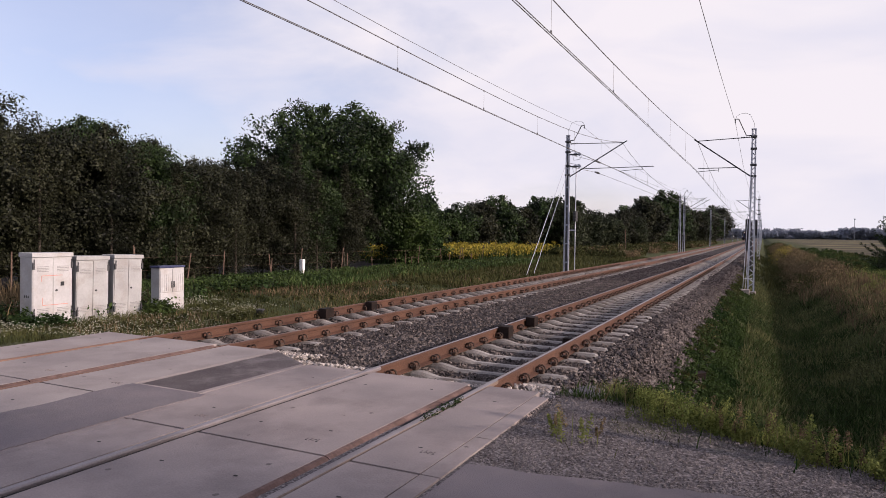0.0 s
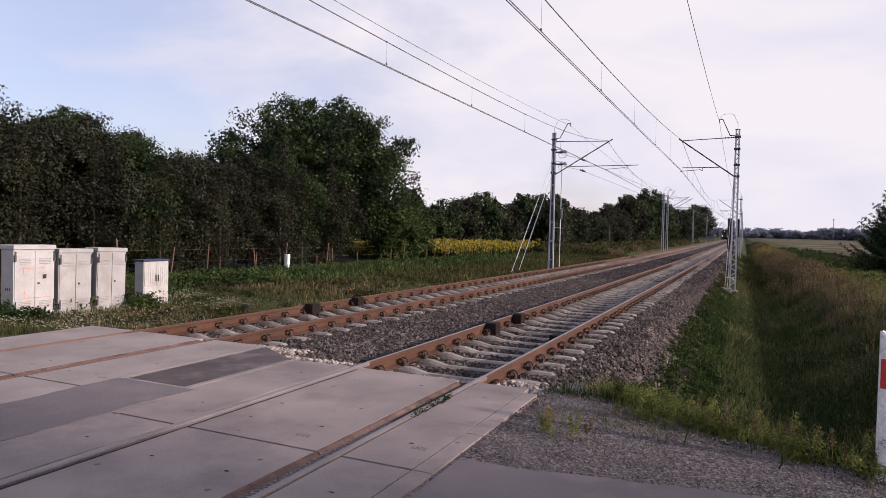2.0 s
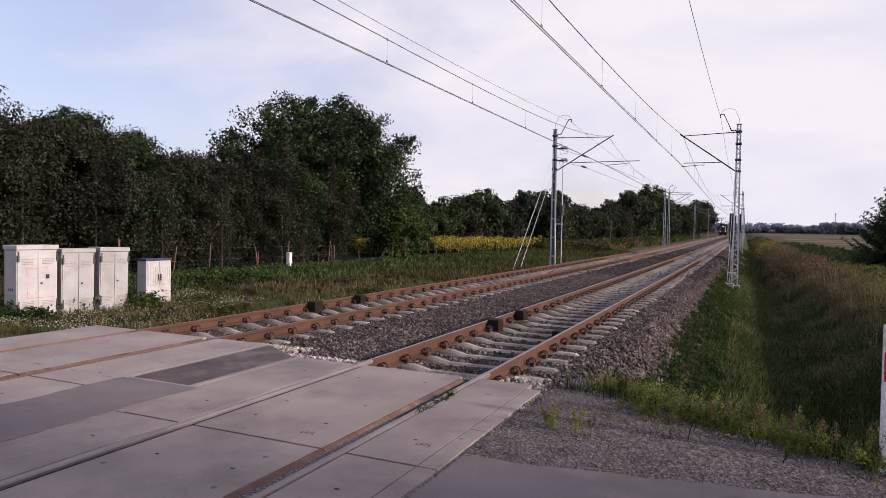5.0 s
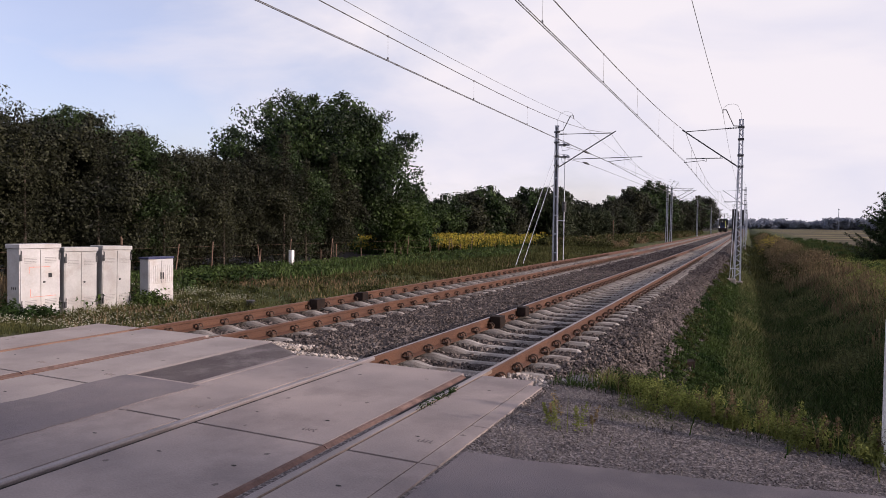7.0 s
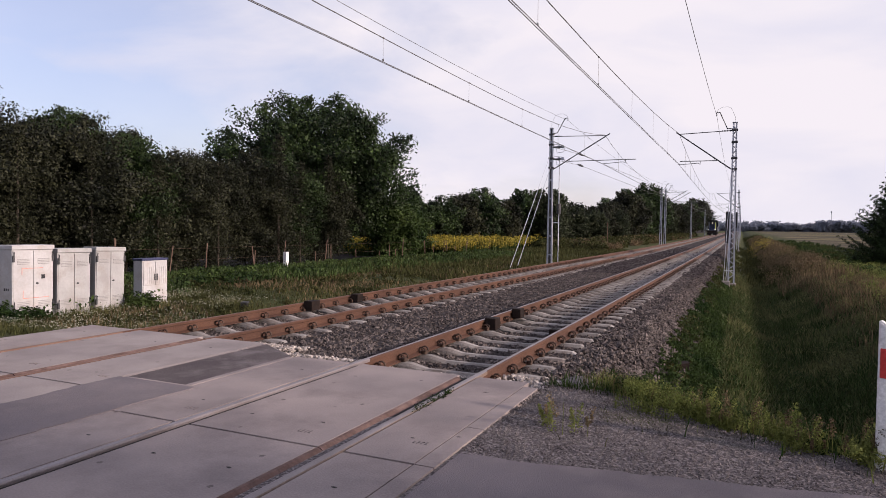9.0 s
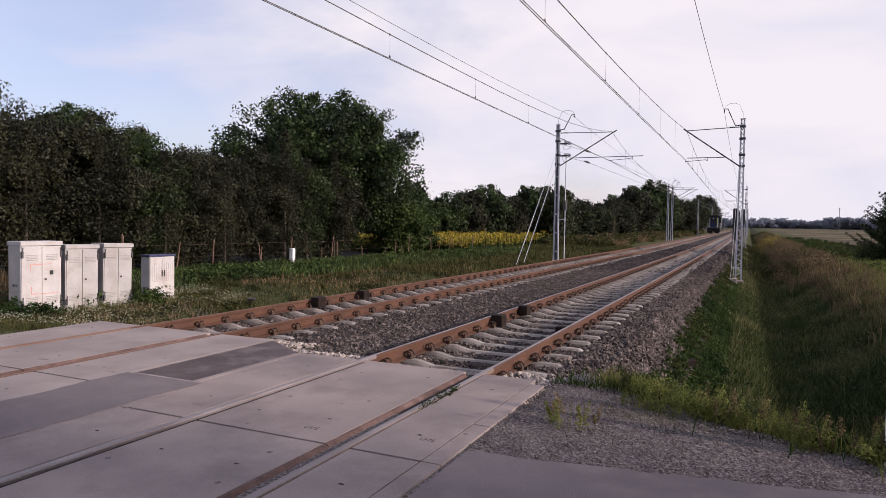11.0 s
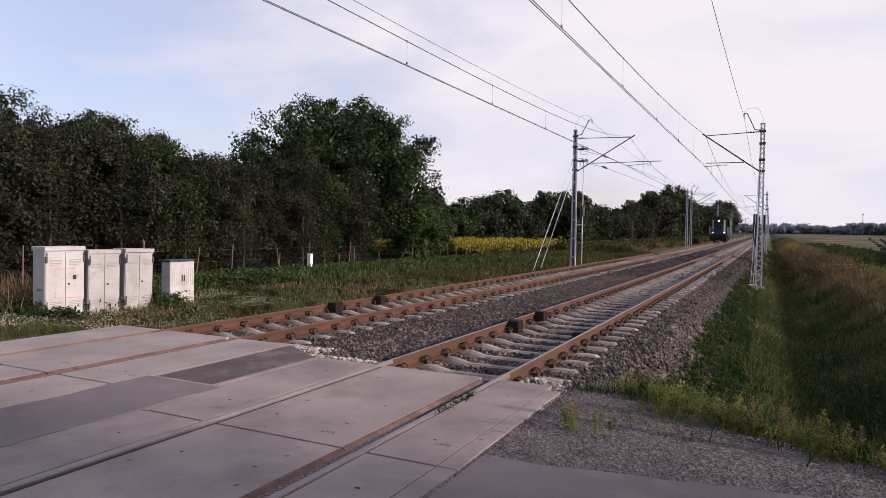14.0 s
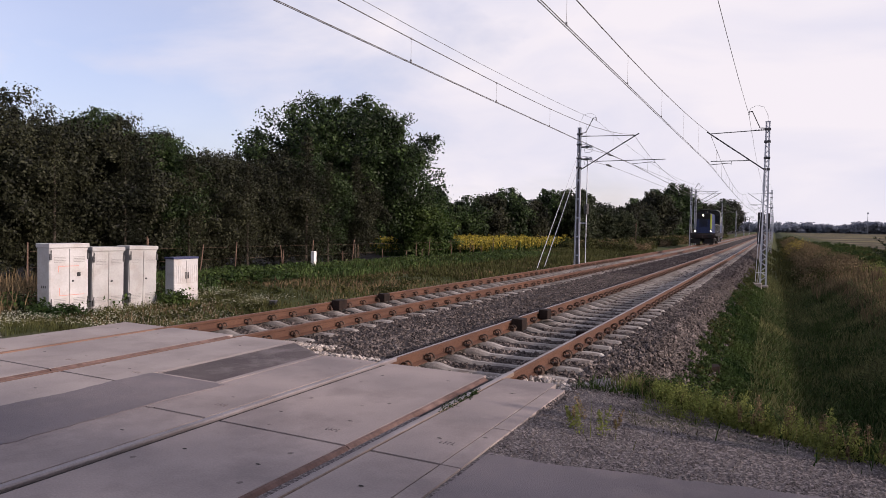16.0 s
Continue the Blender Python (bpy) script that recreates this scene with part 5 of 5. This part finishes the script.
    for i in range(20):
        z = 0.2 + i * 0.38
        L = 3.9 * (1 - i / 21.5) + 0.25
        for k in range(13):
            a = k * 0.5236 + i * 0.4 + rng.uniform(-0.2, 0.2)
            ll = L * rng.uniform(0.75, 1.1)
            ts = np.linspace(0.06, 1, max(5, int(ll * 5)))
            pts = [(math.cos(a) * ll * t, math.sin(a) * ll * t, z + 0.60 * ll * t * t - 0.35 * ll * t) for t in ts]
            v.append(leaf_cloud(rng, pts, 0.12 + 0.42 * (1 - ts), np.maximum(16, 170 * (1.05 - ts)).astype(int), (0.035, 0.075)))
    mesh_of("crown", np.concatenate(v), 4, LEAF, root)
    part("trunk", tube(bmesh.new(), (0, 0, -0.4), (0, 0, 7.4), 0.16, 0.03, 8), BARK, root)
    # woods on the horizon; haze is put into their blue-grey colour
    dist = mat("haze_tint", (0.22, 0.24, 0.30), (0.245, 0.265, 0.325), 0.05, 0.95, 0.0, fine=0.5, spec=0.0, translucent=0.5)
    v = []
    for x0, x1, y, h, n in ((-20, 130, 900, 11, 260), (80, 330, 820, 13.5, 420), (280, 800, 1000, 14, 420), (-400, 60, 1300, 18, 300)):
        xs = rng.uniform(x0, x1, n)
        cs = np.stack([xs, y + rng.uniform(-12, 12, n), rise(np.full(n, y)) - 0.6 + h * rng.uniform(0.05, 0.72, n)], -1)
        v.append(leaf_cloud(rng, cs, np.full(n, h * 0.35), 70, (h * 0.1, h * 0.16)))
    tagged(mesh_of("distant_woods", np.concatenate(v), 4, dist), "woods along the horizon, coloured blue-grey to stand for haze", "woods", kind="stuff")
    # thin towers on the horizon, in the same haze colour
    for x, y, h in ((84.6, 760.0, 22.0), (114.0, 800.0, 24.0)):
        z = float(rise(y)) - 1
        bm = tube(bmesh.new(), (0, 0, 0), (0, 0, h), 0.35, 0.2, 6)
        box(bm, -0.6, 0.6, -0.3, 0.3, h - 1.6, h - 0.6)
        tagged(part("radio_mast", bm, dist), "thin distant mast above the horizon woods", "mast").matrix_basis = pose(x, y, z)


def blades(rng, x, y, h, w, lean=0.45, z=None):
    n = len(x)
    z = land(x, y) if z is None else z
    a = rng.uniform(0, 6.283, n)
    side = np.stack([np.cos(a), np.sin(a), np.zeros(n)], -1) * (w / 2)[:, None]
    b = rng.uniform(0, 6.283, n)
    tilt = np.stack([np.cos(b), np.sin(b), np.zeros(n)], -1) * (h * rng.uniform(0, lean, n))[:, None]
    p = np.stack([x, y, z - 0.02], -1)
    top = p + tilt + np.array([0, 0, 1.0]) * h[:, None]
    midp = p + tilt * 0.35 + np.array([0, 0, 0.55]) * h[:, None]
    lo = np.stack([p - side, p + side, midp + side * 0.8, midp - side * 0.8], 1)
    hi = np.stack([midp - side * 0.8, midp + side * 0.8, top + side * 0.15, top - side * 0.15], 1)
    return np.concatenate([lo, hi], 1).reshape(-1, 3)


def clumpy(rng, n, xr, yr, scale, cut):
    """Places in a rectangle, thinned to uneven patches."""
    x, y = rng.uniform(*xr, n * 2), rng.uniform(*yr, n * 2)
    keep = np.array([noise.noise((a * scale, b * scale, 3.3)) for a, b in zip(x, y)]) > cut + rng.normal(0, 0.12, n * 2)
    return x[keep][:n], y[keep][:n]


def meadow(name, label, rng, n, xr, yr, h, w, material, scale=0.6, cut=-0.1, lean=0.45):
    x, y = clumpy(rng, n, xr, yr, scale, cut)
    k = len(x)
    v = blades(rng, x, y, rng.uniform(*h, k) * rng.uniform(0.6, 1, k), rng.uniform(*w, k), lean)
    return tagged(mesh_of(name, v, 4, material), label, "grass", kind="stuff")


WEED = mat("weed_leaves", (0.10, 0.125, 0.032), (0.20, 0.215, 0.066), 2.0, 0.8, 0.0, fine=5.0, island=0.35, spec=0.12, translucent=0.35)


def build_grass():
    rng = np.random.default_rng(5)
    meadow("grass", "short green grass beside the track", rng, 36000, (-15.8, -6.6), (6.6, 26), (0.05, 0.17), (0.012, 0.026), GRASS, 0.5, -0.35)
    meadow("grass", "grass along the left of the line", rng, 26000, (-17, -6.8), (24, 70), (0.18, 0.38), (0.03, 0.06), GRASS, 0.3, -0.35)
    meadow("grass", "lush green weeds on the low bank", rng, 18000, (-16.0, -10.8), (13, 48), (0.2, 0.42), (0.025, 0.055), LEAF_FRESH, 0.3, -0.05)
    meadow("grass", "grass round the cabinets", rng, 26000, (-13.5, -6.0), (5.5, 13.5), (0.05, 0.17), (0.007, 0.014), LAWN, 0.8, -0.35)
    meadow("grass", "dry grass behind the cabinets", rng, 5000, (-15.5, -10.2), (3.0, 12), (0.3, 0.75), (0.014, 0.025), GRASS_DRY, 0.6, -0.05)
    meadow("grass", "brownish grass patches beside the track", rng, 7000, (-12, -6.8), (8, 40), (0.10, 0.24), (0.014, 0.03), GRASS_DRY, 0.35, 0.12)
    meadow("grass", "tall grass round the cabinet feet", rng, 2200, (-9.65, -9.15), (8.0, 12.1), (0.10, 0.28), (0.007, 0.014), LAWN, 1.5, -0.3)
    meadow("grass", "lush green grass on the ditch slope", rng, 40000, (2.15, 4.0), (7.6, 36), (0.05, 0.19), (0.014, 0.032), GRASS_GREEN, 0.7, -0.25)
    meadow("grass", "ragged green grass down to the ditch floor", rng, 24000, (3.2, 6.6), (6.4, 44), (0.10, 0.30), (0.014, 0.03), GRASS_GREEN, 0.45, 0.0, 0.9)
    meadow("grass", "rank dark grass on the ditch floor and far bank", rng, 56000, (3.0, 7.2), (6.4, 46), (0.10, 0.34), (0.012, 0.028), GRASS_DARK, 0.5, -0.4, 0.9)
    meadow("grass", "green patches on the far bank", rng, 9000, (4.6, 7.6), (7.5, 34), (0.15, 0.4), (0.014, 0.03), GRASS_GREEN, 0.45, 0.16, 0.8)
    meadow("grass", "grass on the crest of the far bank", rng, 20000, (6.4, 15), (7.5, 46), (0.12, 0.36), (0.016, 0.035), GRASS, 0.4, -0.2, 0.7)
    meadow("grass", "grass along the ditch", rng, 24000, (2.3, 16), (34, 120), (0.12, 0.34), (0.03, 0.08), GRASS, 0.2, -0.35)
    meadow("grass", "dry brown grass on the crest of the far bank", rng, 9000, (5.9, 8.8), (12, 60), (0.25, 0.6), (0.012, 0.030), GRASS_DRY, 0.25, -0.05, 0.5)
    # grass mound from the slab end along the gravel edge, thinning towards the road
    for lab, n, hs, ws, mm, wide in (("bright grass mound on the gravel edge", 6500, (0.06, 0.26), (0.005, 0.012), WEED, 0.20), ("brown grass in the mound on the gravel edge", 1500, (0.12, 0.34), (0.004, 0.009), GRASS_DRY, 0.24), ("green grass in the mound on the gravel edge", 2600, (0.05, 0.20), (0.006, 0.014), GRASS_GREEN, 0.32)):
        u = rng.uniform(0, 1, n) ** 1.7
        lump = 0.5 + 0.5 * np.array([noise.noise((a * 13, 2.0, 0)) for a in u])
        x = 2.15 + 2.4 * u + rng.normal(0, wide, n) * 0.9
        y = 7.10 - 1.55 * u + rng.normal(0, wide, n) + 0.08
        keep = rng.uniform(0, 1, n) < lump * lump * (1.7 - 0.9 * u)
        x, y = x[keep], y[keep]
        h = rng.uniform(*hs, len(x)) * (0.55 + 0.6 * lump[keep])
        tagged(mesh_of("grass", blades(rng, x, y, h, rng.uniform(*ws, len(x)), 0.7), 4, mm), lab, "grass", kind="stuff")
    for lab, mm, spots_ in (("bushy bright weeds on the gravel edge", WEED, ((2.42, 6.72, 0.15), (2.62, 6.46, 0.20), (2.86, 6.30, 0.17), (3.02, 6.12, 0.15), (3.22, 6.02, 0.10), (3.72, 5.72, 0.12), (4.16, 5.50, 0.13))),
                            ("bushy green weeds on the gravel edge", GRASS_GREEN, ((2.22, 7.00, 0.18), (2.52, 6.90, 0.20), (2.80, 6.62, 0.20), (3.30, 6.30, 0.22), (3.95, 5.80, 0.16), (4.35, 5.62, 0.16)))):
        c, r = [], []
        for bx, by, br in spots_:
            for _ in range(16):
                dx, dy = rng.normal(0, br * 0.55, 2)
                c.append((bx + dx, by + dy, float(land(bx + dx, by + dy)) + br * rng.uniform(0.1, 1.15)))
                r.append(br * 0.45)
        tagged(mesh_of("weeds", leaf_cloud(rng, c, r, 60, (0.007, 0.017), 0.7), 4, mm), lab, "weeds", kind="stuff")
    meadow("grass", "green weeds by the slab end", rng, 900, (0.9, 2.2), (6.50, 6.95), (0.03, 0.13), (0.006, 0.014), GRASS_GREEN, 2.4, 0.0, 0.9)
    meadow("grass", "sparse tufts on the gravel", rng, 420, (1.9, 4.6), (4.9, 5.9), (0.03, 0.11), (0.004, 0.009), GRASS, 1.9, 0.26, 0.9)
    # upright weeds with seed heads along the gravel edge, a few alone on the gravel
    px = np.concatenate([[1.90, 2.10, 2.16, 2.36, 2.55], np.linspace(2.7, 4.5, 24) + rng.normal(0, 0.2, 24)])
    py = np.concatenate([[5.25, 5.02, 5.12, 6.05, 5.95], 6.30 - 0.60 * np.linspace(0, 1, 24) + rng.normal(0, 0.16, 24) - 0.2])
    v, st, seed = [], [], []
    for a, c in zip(px, py):
        for _ in range(rng.integers(2, 6)):
            x0, y0 = a + rng.normal(0, 0.05), c + rng.normal(0, 0.05)
            h = rng.uniform(0.10, 0.34)
            lx, ly = rng.normal(0, 0.16, 2) * h
            z0 = float(land(x0, y0))
            ts = np.linspace(0.1, 1, 12)
            pts = np.stack([x0 + lx * ts, y0 + ly * ts, z0 + h * ts], -1)
            dry = rng.uniform() < 0.45
            (seed if dry else v).append(leaf_cloud(rng, pts[5 if dry else 0:], (0.024 if dry else 0.055 * (1.25 - 0.9 * ts)) * np.ones(7 if dry else 12) * h / 0.25, 12, (0.005, 0.013), 0.3))
            st.append(blades(rng, np.array([x0]), np.array([y0]), np.array([h]), np.array([0.006]), 0.05))
    tagged(mesh_of("weeds", np.concatenate(v), 4, WEED), "upright leafy weeds on the gravel edge", "weeds", kind="stuff")
    tagged(mesh_of("seed_heads", np.concatenate(seed), 4, GRASS_DRY), "dry brown seed heads on the gravel edge", "weeds", kind="stuff")
    tagged(mesh_of("weed_stems", np.concatenate(st), 4, WEED), "thin green weed stems on the gravel edge", "weeds", kind="stuff")
    # goldenrod field beyond the grass
    x, y = clumpy(rng, 15000, (-30, -15.6), (45, 68), 0.3, -0.35)
    k = len(x)
    h = rng.uniform(0.9, 1.75, k) * (0.8 + 0.25 * np.array([noise.noise((a * 0.5, b * 0.5, 1)) for a, b in zip(x, y)]))
    v = blades(rng, x, y, h, rng.uniform(0.04, 0.1, k), 0.2)
    field = tagged(mesh_of("goldenrod", v, 4, GRASS_GREEN), "field of yellow blooming goldenrod", "goldenrod", kind="stuff")
    c = np.stack([x, y, land(x, y) + h * rng.uniform(0.6, 1.05, k)], -1)
    tagged(mesh_of("blooms", leaf_cloud(rng, c, np.full(k, 0.16), 6, (0.04, 0.09), 0.8), 4, GOLD, field), kind="stuff")
    meadow("grass", "tall feathery dry grass along the ditch", rng, 6500, (5.2, 8.6), (36, 95), (0.4, 0.85), (0.015, 0.04), GRASS_DRY, 0.12, 0.0, 0.35)
    meadow("grass", "tall green grass along the ditch", rng, 6000, (3.6, 8), (34, 110), (0.35, 0.7), (0.02, 0.05), GRASS, 0.15, -0.1, 0.4)
    # tall scrub on the bank and along both sides farther on
    for lab, n, xr, yr, hh, sz, mm in (("tall yellowing scrub along the ditch", 500, (4.0, 8.5), (50, 260), 0.6, (0.03, 0.075), GRASS), ("brown scrub along the ditch", 420, (5.0, 7.8), (42, 200), 0.7, (0.03, 0.07), GRASS_DRY),
                                       ("yellow blooms in the scrub along the ditch", 20, (4.8, 7.2), (84, 125), 1.2, (0.03, 0.075), GOLD), ("tall rusty brown scrub by the ditch", 40, (5.2, 7.2), (52, 84), 0.95, (0.02, 0.05), GRASS_DRY), ("yellowing weeds on the bank crest", 200, (7.4, 12), (22, 52), 0.3, (0.02, 0.05), WEED), ("green scrub along the ditch", 420, (8, 15), (36, 150), 0.3, (0.03, 0.075), GRASS_GREEN),
                                       ("tall weeds between the line and the wood", 900, (-15, -8.6), (58, 210), 0.7, (0.07, 0.15), GRASS), ("dry weeds between the line and the wood", 350, (-14, -8.4), (60, 200), 0.6, (0.07, 0.14), GRASS_DRY)):
        x, y = clumpy(rng, n, xr, yr, 0.25, -0.15)
        c = np.stack([x, y, land(x, y) + hh * rng.uniform(0.2, 0.9, len(x))], -1)
        tagged(mesh_of("scrub", leaf_cloud(rng, c, np.full(len(x), hh * 0.8), 90, sz, 0.4), 4, mm), lab, "scrub", kind="stuff")
    # clover heads
    x, y = clumpy(rng, 9000, (-12.5, -6.0), (5.4, 14.0), 0.9, -0.05)
    c = np.stack([x, y, land(x, y) + rng.uniform(0.08, 0.2, len(x))], -1)
    tagged(mesh_of("clover", leaf_cloud(rng, c, np.full(len(x), 0.010), 3, (0.005, 0.0095), 0.8), 4, WHITE_FLOWER), "white clover blooms in the grass by the cabinets", "clover", kind="stuff")
    # low leafy weeds
    for lab, n, xr, yr, hh, sz, m in (("leafy green weeds on the ditch slope", 900, (2.05, 4.8), (8.0, 30), 0.13, (0.014, 0.034), GRASS_GREEN),
                                      ("brownish weeds creeping over the ballast edge", 420, (1.55, 2.5), (11, 60), 0.10, (0.02, 0.05), GRASS), ("low leafy weeds beside the track", 500, (-14.5, -6.9), (7, 36), 0.12, (0.02, 0.05), GRASS), ("bushy green weeds on the low bank", 420, (-15.6, -11.2), (14, 46), 0.28, (0.03, 0.08), LEAF_FRESH), ("dark leafy weeds round the cabinets", 40, (-11.3, -9.7), (7.6, 12.3), 0.35, (0.03, 0.07), LEAF_FRESH), ("dark nettles before the white cabinet", 16, (-9.5, -9.15), (7.7, 8.75), 0.26, (0.02, 0.05), GRASS_GREEN), ("dark nettles before the junction box", 14, (-9.5, -9.2), (10.75, 11.35), 0.32, (0.02, 0.05), GRASS_GREEN),
                                      ("dark brambles on the far bank", 260, (5.0, 8.5), (8, 40), 0.30, (0.012, 0.035), GRASS_DARK)):
        x, y = clumpy(rng, n, xr, yr, 0.8, -0.1)
        c = np.stack([x, y, land(x, y) + hh * 0.55], -1)
        tagged(mesh_of("weeds", leaf_cloud(rng, c, rng.uniform(0.5, 1.1, len(x)) * hh, 90, sz, 0.6), 4, m), lab, "weeds", kind="stuff")
    # weeds in the groove and along the slab edge
    y = np.concatenate([rng.normal(5.60, 0.12, 60), rng.normal(5.2, 0.14, 25)])
    c = np.stack([rng.normal(0.785, 0.022, 85), y, rng.uniform(-0.03, 0.03, 85)], -1)
    tagged(mesh_of("groove_weeds", leaf_cloud(rng, c, np.full(85, 0.026), 12, (0.004, 0.011), 0.5), 4, GRASS_GREEN), "small weeds growing from the rail groove", "weeds", kind="stuff")


def build_loose_stones():
    rng = np.random.default_rng(9)
    ico = bmesh.new()
    bmesh.ops.create_icosphere(ico, subdivisions=1, radius=1)
    iv = np.array([a.co[:] for a in ico.verts])
    it = np.array([[w.index for w in fa.verts] for fa in ico.faces])
    ico.free()
    n = 26000
    x, y = rng.uniform(1.5, 5.2, n), rng.uniform(4.3, 6.7, n)
    r = 0.0025 + 0.011 * rng.uniform(0, 1, n) ** 3
    pts = iv[None] * rng.uniform(0.6, 1.2, (n, len(iv), 1)) * r[:, None, None] + np.stack([x, y, land(x, y) + 0.002], -1)[:, None]
    tagged(mesh_of("gravel", pts[:, it].reshape(-1, 3), 3, GRAVEL), "loose grey gravel on the road shoulder", "gravel", kind="stuff")
    z = float(land(2.46, 12.0))
    root = thing("cable_marker", "small dark plastic cable marker leaning on the ditch slope", "cable marker", pose(2.46, 12.0, z + 0.02, 6, -8, 30))
    part("housing", boxed(-0.075, 0.075, -0.06, 0.06, -0.12, 0.12, 0.012), SENSOR, root)
    part("lid", boxed(-0.085, 0.085, -0.07, 0.07, 0.115, 0.14, 0.008), SENSOR, root)


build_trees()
build_grass()
build_loose_stones()


def motions():
    """The locomotive rolls towards the crossing on the second track."""
    speed, y_end = 16.4, 82.7
    rows = []
    for i in range(17):
        y = y_end + speed * (16 - i)
        rows.append((i, pose(FAR_X, y, float(rise(y)))))
    walk(LOCO, rows)
    for w, off in AXLES:
        walk(w, [(i / 30, pose(0, off, 0.55, math.degrees(speed * i / 30 / 0.55), 0, 0)) for i in range(481)])


motions()
